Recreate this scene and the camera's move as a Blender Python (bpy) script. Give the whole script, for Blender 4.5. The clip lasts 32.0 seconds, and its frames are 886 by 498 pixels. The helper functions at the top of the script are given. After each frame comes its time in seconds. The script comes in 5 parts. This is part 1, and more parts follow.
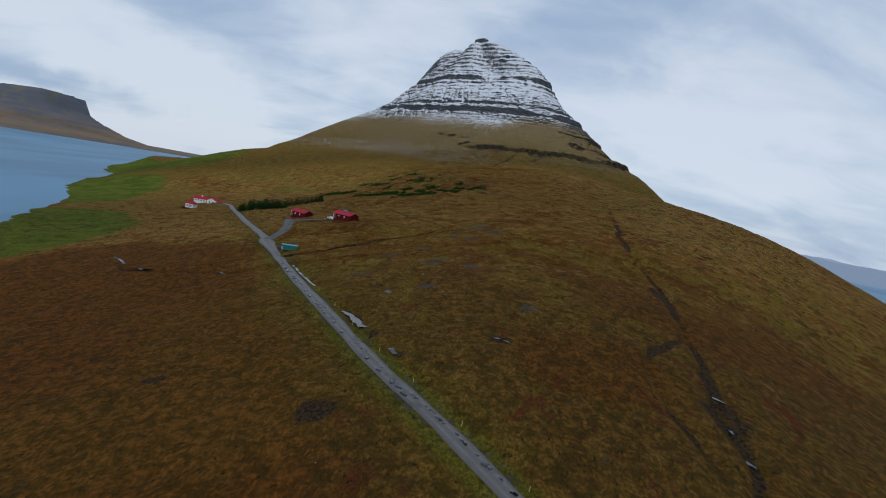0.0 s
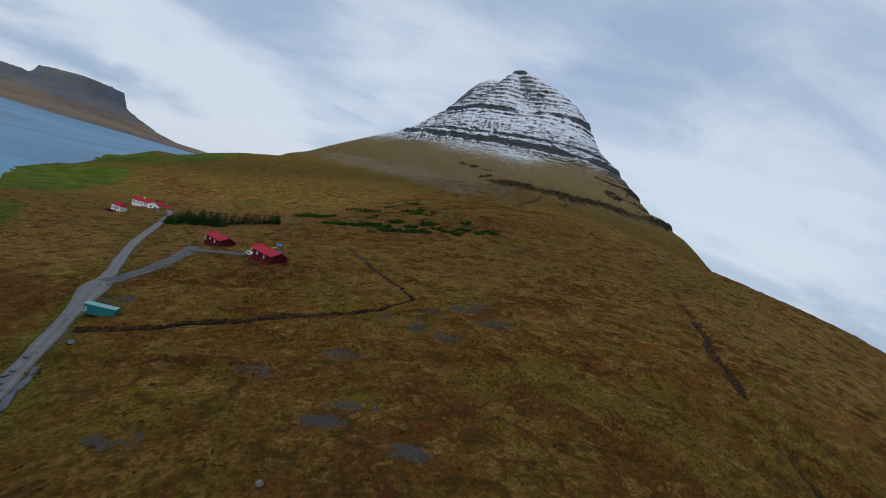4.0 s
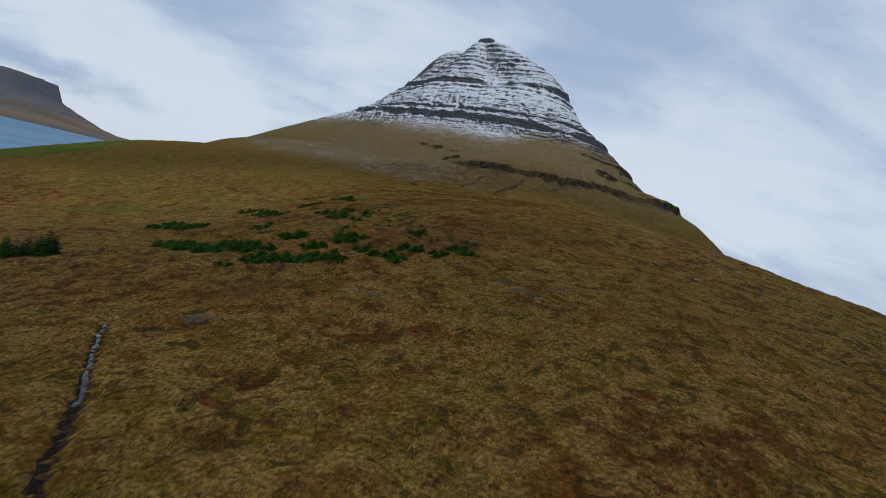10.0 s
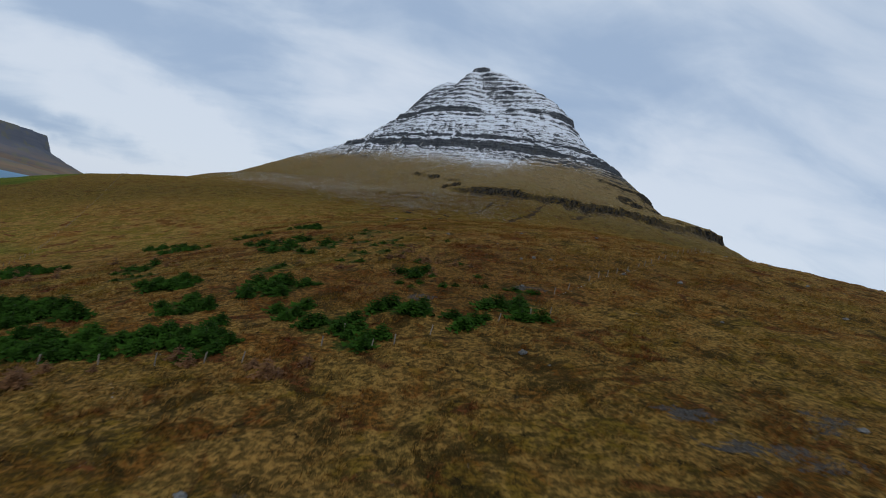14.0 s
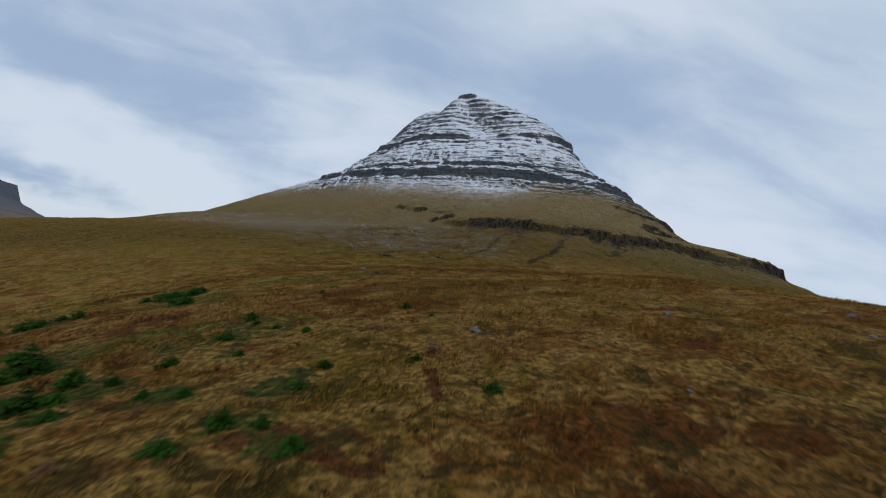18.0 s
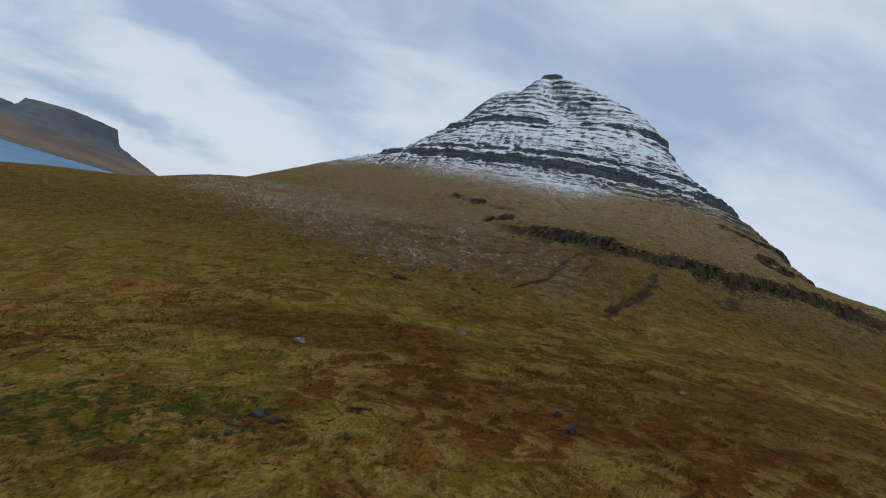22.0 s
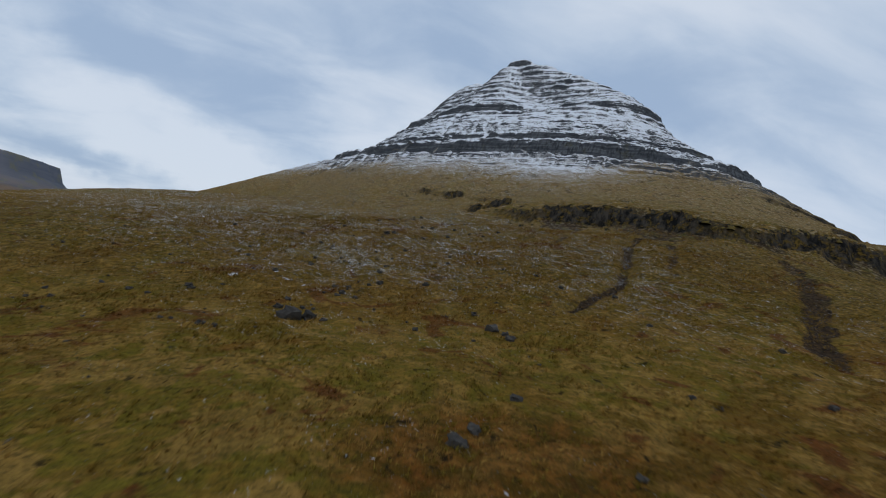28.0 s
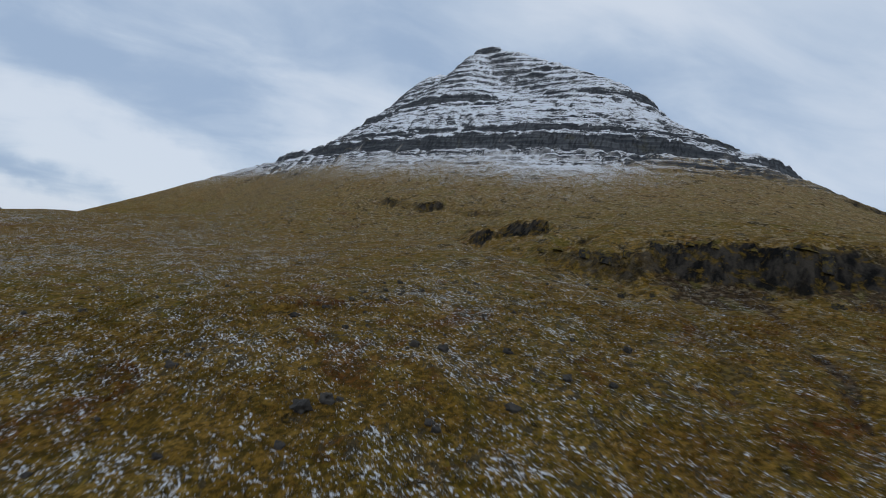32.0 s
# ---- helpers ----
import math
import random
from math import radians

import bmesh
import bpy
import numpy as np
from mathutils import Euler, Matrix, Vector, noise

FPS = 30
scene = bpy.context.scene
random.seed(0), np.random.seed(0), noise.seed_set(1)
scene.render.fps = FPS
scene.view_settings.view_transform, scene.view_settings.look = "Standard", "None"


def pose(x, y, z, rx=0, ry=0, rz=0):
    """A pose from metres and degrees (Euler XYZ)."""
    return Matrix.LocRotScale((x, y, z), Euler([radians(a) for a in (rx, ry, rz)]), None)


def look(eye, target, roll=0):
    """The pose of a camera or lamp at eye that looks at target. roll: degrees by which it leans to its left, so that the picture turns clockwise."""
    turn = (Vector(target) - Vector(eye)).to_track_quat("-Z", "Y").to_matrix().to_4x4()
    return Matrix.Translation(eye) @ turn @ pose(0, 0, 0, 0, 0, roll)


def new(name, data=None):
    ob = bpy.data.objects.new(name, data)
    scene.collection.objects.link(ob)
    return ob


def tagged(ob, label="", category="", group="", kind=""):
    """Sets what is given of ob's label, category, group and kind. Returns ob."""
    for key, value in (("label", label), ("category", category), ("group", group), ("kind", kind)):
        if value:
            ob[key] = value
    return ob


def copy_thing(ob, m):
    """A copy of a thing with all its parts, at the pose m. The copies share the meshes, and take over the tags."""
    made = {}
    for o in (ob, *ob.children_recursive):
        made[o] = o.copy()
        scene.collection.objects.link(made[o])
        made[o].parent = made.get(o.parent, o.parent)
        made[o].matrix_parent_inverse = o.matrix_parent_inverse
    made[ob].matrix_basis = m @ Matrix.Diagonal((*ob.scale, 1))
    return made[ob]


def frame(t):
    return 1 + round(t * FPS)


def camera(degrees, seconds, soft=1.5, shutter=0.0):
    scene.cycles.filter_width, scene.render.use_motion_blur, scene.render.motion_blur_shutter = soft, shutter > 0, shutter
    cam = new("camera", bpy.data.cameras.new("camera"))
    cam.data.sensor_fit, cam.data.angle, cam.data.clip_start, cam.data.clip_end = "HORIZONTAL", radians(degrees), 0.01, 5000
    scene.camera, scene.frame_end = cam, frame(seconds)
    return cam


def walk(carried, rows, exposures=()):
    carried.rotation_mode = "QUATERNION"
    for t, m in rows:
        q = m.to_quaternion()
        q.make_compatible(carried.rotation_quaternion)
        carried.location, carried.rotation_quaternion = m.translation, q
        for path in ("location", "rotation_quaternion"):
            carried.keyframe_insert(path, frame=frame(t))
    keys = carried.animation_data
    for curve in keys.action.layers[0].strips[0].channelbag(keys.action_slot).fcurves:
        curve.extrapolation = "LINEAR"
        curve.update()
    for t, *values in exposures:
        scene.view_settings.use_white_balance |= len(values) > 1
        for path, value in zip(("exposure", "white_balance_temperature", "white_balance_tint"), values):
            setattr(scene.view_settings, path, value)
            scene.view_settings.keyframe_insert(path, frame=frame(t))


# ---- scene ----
cam = camera(83.0, 32.0, 1.0, 0.35)
PATH = [
    (0, (-0.622, 0.536, 69.112), (-0.591, 2.524, 68.89), 10.2),
    (0.5, (0.991, 17.689, 70.928), (1.007, 19.675, 70.696), 11.3),
    (1, (2.164, 32.017, 72.293), (2.167, 34.005, 72.071), 12.5),
    (1.5, (3.258, 43.995, 73.067), (3.252, 45.986, 72.873), 13.4),
    (2, (4.68, 55.275, 73.278), (4.658, 57.269, 73.124), 14.4),
    (2.5, (6.359, 67.675, 73.671), (6.326, 69.67, 73.539), 15.0),
    (3, (7.734, 79.913, 74.332), (7.689, 81.909, 74.215), 16.0),
    (3.5, (8.993, 91.825, 75.406), (8.935, 93.821, 75.293), 16.9),
    (5.5, (14.711, 141.02, 80.295), (14.646, 143.015, 80.173), 17.7),
    (6, (15.08, 152.358, 80.546), (15.027, 154.353, 80.424), 17.6),
    (6.5, (15.331, 163.474, 80.528), (15.296, 165.47, 80.404), 17.1),
    (7, (15.708, 174.71, 80.696), (15.693, 176.706, 80.567), 16.4),
    (7.5, (15.817, 185.505, 81.175), (15.824, 187.501, 81.046), 15.6),
    (8, (15.666, 195.036, 81.878), (15.688, 197.032, 81.756), 15.2),
    (8.5, (15.613, 204.42, 82.86), (15.646, 206.416, 82.742), 14.7),
    (9, (15.462, 213.439, 83.638), (15.504, 215.435, 83.522), 14.8),
    (9.5, (15.206, 223.175, 85.032), (15.256, 225.171, 84.911), 14.7),
    (10, (14.775, 233.916, 86.755), (14.832, 235.91, 86.621), 14.8),
    (10.5, (14.555, 243.627, 87.725), (14.616, 245.621, 87.581), 14.5),
    (11, (14.159, 252.321, 87.627), (14.217, 254.315, 87.484), 14.5),
    (11.5, (14.455, 262.334, 86.741), (14.507, 264.33, 86.612), 14.3),
    (12, (14.738, 273.33, 85.269), (14.781, 275.327, 85.169), 14.3),
    (12.5, (14.565, 284.846, 83.846), (14.598, 286.845, 83.786), 14.1),
    (13, (14.286, 296.496, 82.746), (14.311, 298.496, 82.721), 13.7),
    (13.5, (13.463, 307.964, 82.071), (13.49, 309.964, 82.075), 13.5),
    (14, (12.139, 319.232, 82.048), (12.174, 321.231, 82.079), 13.3),
    (14.5, (11.094, 330.339, 82.258), (11.143, 332.338, 82.311), 12.8),
    (16.5, (9.153, 375.76, 86.053), (9.224, 377.756, 86.1535), 11.3),
    (17, (8.987, 387.108, 87.087), (9.057, 389.103, 87.2109), 11.1),
    (17.5, (9.126, 399.028, 88.75), (9.19, 401.021, 88.9034), 11.1),
    (18, (9.33, 411.227, 91.119), (9.383, 413.217, 91.3048), 11.2),
    (18.5, (10.069, 423.182, 93.757), (10.103, 425.169, 93.9713), 11.3),
    (19, (10.827, 433.458, 96.449), (10.832, 435.442, 96.6887), 11.8),
    (19.5, (11.446, 441.695, 99.009), (11.421, 443.678, 99.2623), 12.3),
    (20, (11.905, 448.509, 101.633), (11.853, 450.491, 101.8848), 12.8),
    (20.5, (12.638, 455.938, 104.935), (12.55, 457.922, 105.1624), 13.6),
    (21, (13.053, 463.168, 107.972), (12.923, 465.156, 108.1429), 15.4),
    (21.5, (13.866, 470.307, 110.327), (13.709, 472.298, 110.4335), 17.2),
    (22, (14.654, 478.722, 112.513), (14.477, 480.714, 112.562), 18.6),
    (22.5, (15.161, 486.06, 113.496), (14.974, 488.051, 113.492), 20.2),
    (23, (15.325, 492.586, 113.612), (15.142, 494.577, 113.578), 20.7),
    (23.5, (15.028, 498.767, 113.175), (14.854, 500.759, 113.114), 20.7),
    (24, (14.462, 506.269, 113.139), (14.329, 508.262, 113.054), 19.3),
    (24.5, (13.581, 511.868, 113.407), (13.477, 513.864, 113.33), 18.1),
    (25, (12.804, 517.934, 113.818), (12.712, 519.931, 113.75), 17.4),
    (25.5, (11.924, 524.637, 113.808), (11.84, 526.634, 113.762), 16.6),
    (27.5, (9.908, 560.154, 110.408), (9.825, 562.15, 110.492), 14.3),
    (28, (8.88, 572.265, 111.138), (8.792, 574.258, 111.28), 13.7),
    (28.5, (7.511, 585.355, 112.943), (7.419, 587.343, 113.143), 13.1),
    (29, (6.004, 597.041, 115.371), (5.923, 599.025, 115.606), 12.7),
    (29.5, (4.522, 606.585, 118.11), (4.468, 608.57, 118.343), 12.3),
    (30, (2.933, 614.992, 120.976), (2.904, 616.98, 121.194), 11.8),
    (30.5, (1.274, 625.486, 124.361), (1.263, 627.476, 124.555), 11.6),
    (31, (-0.318, 636.583, 127.094), (-0.301, 638.575, 127.268), 11.5),
    (31.5, (-2.602, 647.548, 128.947), (-2.56, 649.541, 129.119), 11.5),
    (32, (-4.622, 658.486, 130.099), (-4.555, 660.476, 130.28), 11.4),
]
walk(cam, [(t, look(eye, target, roll)) for t, eye, target, roll in PATH])

# ---- sky, sun, exposure ----
world = bpy.data.worlds.new("sky")
scene.world = world
world.use_nodes = True


class Nodes:
    """Short hand for building node trees."""
    def __init__(self, tree):
        self.t = tree

    def add(self, kind, inputs=None, **props):
        n = self.t.nodes.new("ShaderNode" + kind)
        for k, v in props.items():
            setattr(n, k, v)
        for k, v in (inputs or {}).items():
            if isinstance(v, bpy.types.NodeSocket):
                self.t.links.new(v, n.inputs[k])
            else:
                n.inputs[k].default_value = v
        return n

    def math(self, op, a, b=0.0, clamp=False):
        return self.add("Math", {0: a, 1: b}, operation=op, use_clamp=clamp).outputs[0]

    def noise(self, vec, scale, detail=4.0, rough=0.55, distort=0.0):
        return self.add("TexNoise", {"Vector": vec, "Scale": scale, "Detail": detail, "Roughness": rough, "Distortion": distort}).outputs["Fac"]

    def mix(self, fac, a, b):
        n = self.add("Mix", data_type="RGBA")
        for key, v in ((0, fac), (6, a), (7, b)):
            if isinstance(v, bpy.types.NodeSocket):
                self.t.links.new(v, n.inputs[key])
            else:
                n.inputs[key].default_value = (*v, 1) if isinstance(v, tuple) and len(v) == 3 else v
        return n.outputs[2]

    def ramp(self, fac, lo, hi, a=0.0, b=1.0):
        return self.add("MapRange", {0: fac, 1: lo, 2: hi, 3: a, 4: b}, interpolation_type="SMOOTHSTEP").outputs[0]


w = Nodes(world.node_tree)
world.node_tree.nodes.clear()
SUN_AZ, SUN_EL = 200.0, 32.0
clear = w.add("TexSky", sky_type="NISHITA", sun_disc=False, sun_elevation=radians(SUN_EL), sun_rotation=radians(SUN_AZ))
ray_way = w.add("TexCoord").outputs["Generated"]
sep = w.add("SeparateXYZ", {0: ray_way})
up = w.math("ADD", w.math("MAXIMUM", sep.outputs[2], 0.0), 0.30)
deck = w.add("CombineXYZ", {0: w.math("DIVIDE", sep.outputs[0], up), 1: w.math("DIVIDE", sep.outputs[1], up), 2: 0.0}).outputs[0]
streak = w.add("Mapping", {"Vector": deck, "Location": (0.35, 0.0, 0.0), "Rotation": (0, 0, radians(-38)), "Scale": (0.55, 1.0, 1.0)}).outputs[0]
big = w.noise(streak, 1.15, 4.0, 0.45, 0.5)
fine = w.noise(streak, 4.5, 7.0, 0.55, 0.4)
cloud = w.math("ADD", w.math("MULTIPLY", big, 0.45), w.math("MULTIPLY", fine, 0.32))
cloud = w.math("ADD", cloud, 0.10)
# banks of cloud and the thinner, greyer gaps between them: bearing west of north, height, length, breadth, slant (degrees), weight
west = w.math("MULTIPLY", w.math("ARCTAN2", w.math("MULTIPLY", sep.outputs[0], -1.0), sep.outputs[1]), 57.2958)
tall = w.math("MULTIPLY", w.math("ARCSINE", sep.outputs[2]), 57.2958)
sky_at = w.add("CombineXYZ", {0: west, 1: tall, 2: 0.0}).outputs[0]
ragged = w.add("VectorMath", {0: w.add("TexNoise", {"Vector": sky_at, "Scale": 0.16, "Detail": 5.0, "Roughness": 0.6}).outputs["Color"], 1: (0.5, 0.5, 0.5)}, operation="SUBTRACT").outputs[0]
sky_at = w.add("VectorMath", {0: ragged, 1: (9.0, 5.0, 0.0), 2: sky_at}, operation="MULTIPLY_ADD").outputs[0]
for bearing, over, length, breadth, slant, weight in (
        (34, 7.5, 11, 4.2, 22, 0.09), (25, 4.5, 7, 3.0, 40, 0.07), (40, 0.8, 12, 1.8, 0, 0.08),
        (36, 3.2, 9, 1.5, 8, -0.10), (20, 9.5, 12, 3.5, 42, -0.055), (38, 14.5, 13, 3.5, 12, -0.075), (12, 4, 9, 3, 20, 0.02),
        (12, 18, 10, 6, 10, 0.05), (-28, 13, 13, 8, -20, 0.07), (-13, 20, 11, 6, -25, -0.08), (-38, 24, 9, 6, 0, -0.05), (0, 28, 14, 5, 0, -0.05)):
    spot = w.add("VectorMath", {0: sky_at, 1: (float(bearing), float(over), 0.0)}, operation="SUBTRACT").outputs[0]
    spot = w.add("Mapping", {"Vector": spot, "Rotation": (0, 0, radians(-slant))}).outputs[0]
    spot = w.add("Mapping", {"Vector": spot, "Scale": (1 / length, 1 / breadth, 1.0)}).outputs[0]
    cloud = w.math("ADD", cloud, w.ramp(w.add("VectorMath", {0: spot}, operation="LENGTH").outputs["Value"], 0.2, 1.5, weight, 0.0))
grey_blue = w.mix(w.ramp(cloud, 0.34, 0.48), (0.37, 0.49, 0.68), (0.52, 0.63, 0.79))
colour = w.mix(w.ramp(cloud, 0.42, 0.57), grey_blue, (0.69, 0.77, 0.89))
overcast = w.add("Background", {"Color": colour, "Strength": 0.93})
blue = w.add("Background", {"Color": clear.outputs[0], "Strength": 0.1})
both = w.add("MixShader", {0: 0.92, 1: blue.outputs[0], 2: overcast.outputs[0]})
w.add("OutputWorld", {"Surface": both.outputs[0]})

sun = new("sun", bpy.data.lights.new("sun", "SUN"))
sun.data.energy, sun.data.angle, sun.data.color = 0.7, radians(25), (1.0, 0.97, 0.92)
sun.matrix_world = look((300 * math.sin(radians(SUN_AZ)), 300 * math.cos(radians(SUN_AZ)), 300 * math.tan(radians(SUN_EL)) + 300), (0, 0, 300))

# ---- relief of the land ----
rng = np.random.default_rng(7)
TABLE = rng.random((64, 256, 256))


def value_noise(x, y, scale, seed):
    """Smooth noise from 0 to 1 with features about `scale` metres wide."""
    u, v = x / scale + 37.3 * seed, y / scale + 11.7 * seed
    iu, iv = np.floor(u).astype(int), np.floor(v).astype(int)
    fu, fv = u - iu, v - iv
    fu, fv = fu * fu * fu * (fu * (fu * 6 - 15) + 10), fv * fv * fv * (fv * (fv * 6 - 15) + 10)
    g = TABLE[seed % 64]
    a, b = g[iv % 256, iu % 256], g[iv % 256, (iu + 1) % 256]
    c, d = g[(iv + 1) % 256, iu % 256], g[(iv + 1) % 256, (iu + 1) % 256]
    return (a * (1 - fu) + b * fu) * (1 - fv) + (c * (1 - fu) + d * fu) * fv


def fbm(x, y, scale, octaves, seed, gain=0.5):
    total, amp, norm = 0.0, 1.0, 0.0
    for o in range(octaves):
        total = total + amp * (value_noise(x, y, scale / 2 ** o, seed + o) - 0.5)
        norm += amp
        amp *= gain
    return total / norm


def smooth(v, lo, hi):
    u = np.clip((v - lo) / (hi - lo), 0, 1)
    return u * u * (3 - 2 * u)


def spline(u):
    return ((1 - u) ** 3 / 6, (4 - 6 * u * u + 3 * u ** 3) / 6, (1 + 3 * u + 3 * u * u - 3 * u ** 3) / 6, u ** 3 / 6)


# broad heights of the moor, rows from south to north 250 m apart, columns from west to east 130 m apart
MOOR = np.array((
    0, 2, 5, 11, 25, 37, 23, -2, -30, -58, -84,
    -3, -3, -3, -7, -4, 2, 4, -2, -20, -42, -64,
    -6, -7, -6, -11, -4, 21, 22, 13, -6, -25, -42,
    -9, -11, -12, 3, 32, 61, 64, 46, 14, -4, -14,
    -13, 1, 4, 34, 75, 96, 107, 97, 37, 21, 22,
    -37, -5, 50, 74, 104, 139, 177, 162, 67, 57, 68,
    -28, 3, 67, 89, 110, 140, 167, 147, 100, 103, 122,
    51, 88, 111, 116, 130, 146, 155, 147, 140, 153, 175,
    129, 149, 154, 150, 153, 158, 159, 162, 175, 198, 225,
)).reshape(9, 11)
# the mountain: rise over the moor at the summit, then ring by ring round it, sixteen ways each
SUMMIT, RINGS = (12.0, 1290.0), (0, 40, 90, 150, 225, 320, 430, 560)
RISE = np.array((
    273, 276, 282, 288, 295, 291, 288, 272, 266, 255, 265, 263, 270, 269, 309, 289,
    229, 238, 252, 264, 280, 300, 302, 242, 234, 202, 217, 217, 229, 219, 293, 250,
    174, 195, 215, 234, 259, 324, 267, 184, 191, 146, 166, 171, 187, 180, 275, 178,
    108, 144, 171, 195, 222, 270, 175, 108, 117, 130, 113, 127, 141, 166, 230, 57,
    43, 91, 119, 141, 164, 182, 105, 55, 59, 105, 23, 76, 78, 128, 121, -66,
    6, 43, 63, 77, 89, 90, 50, 18, 7, 47, 45, 39, 9, 69, 66, -92,
))
RISE = np.vstack([np.full(16, 306), RISE.reshape(6, 16), np.zeros(16)])
# knolls and hollows, every 120 m or so
KNOLLS = (
    -5.4, 15.0, 8.5, -11.8, -2.4,
    9.5, -1.6, 14.2, 8.8, 4.0,
    3.1, 3.8, 6.0, 8.8, 22.9,
    -10.6, 19.1, 1.8, 20.7, -8.2,
    9.8, -4.1, 3.0, 6.1, -7.6,
    15.7, -2.6, 28.3, -5.9, 38.5,
)


COAST_Y, COAST_X = (-200, 374, 403, 518, 576, 798, 1030, 1300, 1700, 2500), (-320, -323, -313, -375, -435, -544, -680, -780, -650, -200)


def moor_height(x, y):
    gx, gy = np.clip((x + 520) / 130, 0, 8 - 1e-6), np.clip((y + 100) / 250, 0, 6 - 1e-6)
    ix, iy = gx.astype(int), gy.astype(int)
    bx, by = spline(gx - ix), spline(gy - iy)
    z = sum(by[j] * bx[i] * MOOR[iy + j, ix + i] for j in range(4) for i in range(4))
    z = z - 0.25 * np.maximum(x - 520, 0) - 0.5 * np.maximum(np.interp(y, COAST_Y, COAST_X) - x + fbm(x, y, 70, 3, 99) * 40, 0) - 0.2 * np.maximum(y - 1400, 0) - 0.02 * np.maximum(-100 - y, 0)
    reach = x - np.interp(y, COAST_Y, COAST_X)
    z = np.where(x < -230, np.minimum(z, 5 + 0.21 * np.maximum(reach, 0) + np.minimum(reach, 0) * 0.5 + np.maximum(x + 330, 0) * 0.5), z)
    for n, k in enumerate(KNOLLS):
        z = z + k * np.exp(-((x - (-80, 0, 80, 170, 260)[n % 5]) ** 2 + (y - (130, 250, 380, 500, 630, 760)[n // 5]) ** 2) / 11250)
    return z


# low swells of the western moor: x, y, height
SWELLS = ((-700, 1050, 14), (-700, 1170, 9), (-580, 1050, 9), (-580, 1170, 5), (-460, 690, 5), (-460, 810, 7), (-340, 690, 13), (-340, 810, 20), (-340, 930, 3), (-220, 690, 10), (-220, 810, 22), (-120, 690, 2), (-120, 930, -6))


def swells(x, y):
    reach = x - np.interp(y, COAST_Y, COAST_X)
    return smooth(reach, 8, 70) * sum(k * np.exp(-((x - cx) ** 2 + (y - cy) ** 2) / 11000) for cx, cy, k in SWELLS)


def mountain_rise(x, y):
    dx, dy = x - SUMMIT[0], y - SUMMIT[1]
    rho, way = np.hypot(dx, dy), np.arctan2(dy, dx) / (2 * np.pi) % 1 * 16
    it = np.floor(way).astype(int)
    b = spline(way - it)
    ring = np.array(RINGS, float)
    k = np.clip(np.searchsorted(ring, rho, side="right") - 1, 0, 6)
    u = np.clip((rho - ring[k]) / (ring[k + 1] - ring[k]), 0, 1)
    d = ring[k + 1] - ring[k]
    grade = np.gradient(RISE, ring, axis=0)
    grade[0], grade[-1] = 0, 0
    at = lambda table, r: sum(b[j] * table[r, (it + j - 1) % 16] for j in range(4))
    return (at(RISE, k) * (1 + 2 * u) * (1 - u) ** 2 + at(grade, k) * d * u * (1 - u) ** 2
            + at(RISE, k + 1) * u * u * (3 - 2 * u) + at(grade, k + 1) * d * u * u * (u - 1))


def plain_height(x, y):
    return moor_height(x, y) + swells(x, y) + mountain_rise(x, y)


# lava beds: height of each cliff's foot above the sea, and how tall the cliff is
BEDS = ((176, 9), (198, 8), (209, 2.5), (215, 2.5), (221, 3), (232, 13), (250, 6), (262, 2), (276, 2), (288, 2.2), (299, 2.5), (311, 6), (325, 14), (342, 4), (350, 3.5), (361, 4), (373, 4.5), (385, 4.5), (397, 5), (409, 4.5), (421, 5), (433, 5), (446, 10))


def terraced(z, x, y):
    """Cliffs and ledges, bed upon bed, above the scree; beds swell, thin out and break."""
    flat, steep = [], []
    for foot, tall in BEDS:
        flat += [foot, foot + 0.32 * tall]
        steep += [foot - 0.36 * tall, foot + 0.68 * tall]
    warp = fbm(x, y, 170, 3, 3) * 11 + fbm(x, y, 24, 3, 9) * 5
    jag = fbm(x, y, 9, 3, 13) * 3.2
    out = np.interp(z + warp + jag, [0] + flat + [600], [0] + steep + [600]) - warp - jag
    firm = np.maximum(0.28 + 0.72 * smooth(fbm(x + z * 1.5, y - z, 50, 3, 23), -0.20, 0.05), smooth(z, 436, 444))
    small = (z + warp * 0.6) / 4.3
    thin = 1.6 * (smooth(small - np.floor(small), 0.35, 0.75) - (small - np.floor(small)))
    gully = np.abs(fbm(x * 1.6, y * 0.6, 38, 3, 44))
    return z + (out - z) * firm + thin - 1.8 * np.exp(-(gully / 0.03) ** 2) * smooth(380 - z, 0, 60)


ROAD = ((60, 10), (34, 46), (16, 70), (3, 87), (-7, 100), (-19, 119), (-39, 155), (-60, 196), (-78, 231), (-83, 242), (-112, 294), (-144, 358), (-169, 408), (-179, 428), (-192, 446))
DRIVE = ((-80, 236), (-78, 247), (-79, 260), (-83, 278), (-88, 294))
PARKING = ((-85, 287), (-74, 286), (-63, 284))
FARM_YARD = ((-179, 428), (-188, 432), (-197, 438))
DITCH = ((-60, 203), (-44, 208), (-34, 212), (-24, 217), (-17, 223), (-5, 235), (0, 241), (2, 246), (-3, 258), (-14, 278), (-25, 300), (-39, 325))
BROOK = ((112, 350), (104, 308), (97, 278), (89, 245), (85, 222), (85, 205), (83, 183), (79, 162), (75, 142), (73, 129), (67, 107), (64, 95), (63, 86), (58, 70))
SIDE_BROOK = ((73, 138), (65, 131), (55, 117), (51, 104), (52, 89), (54, 80))
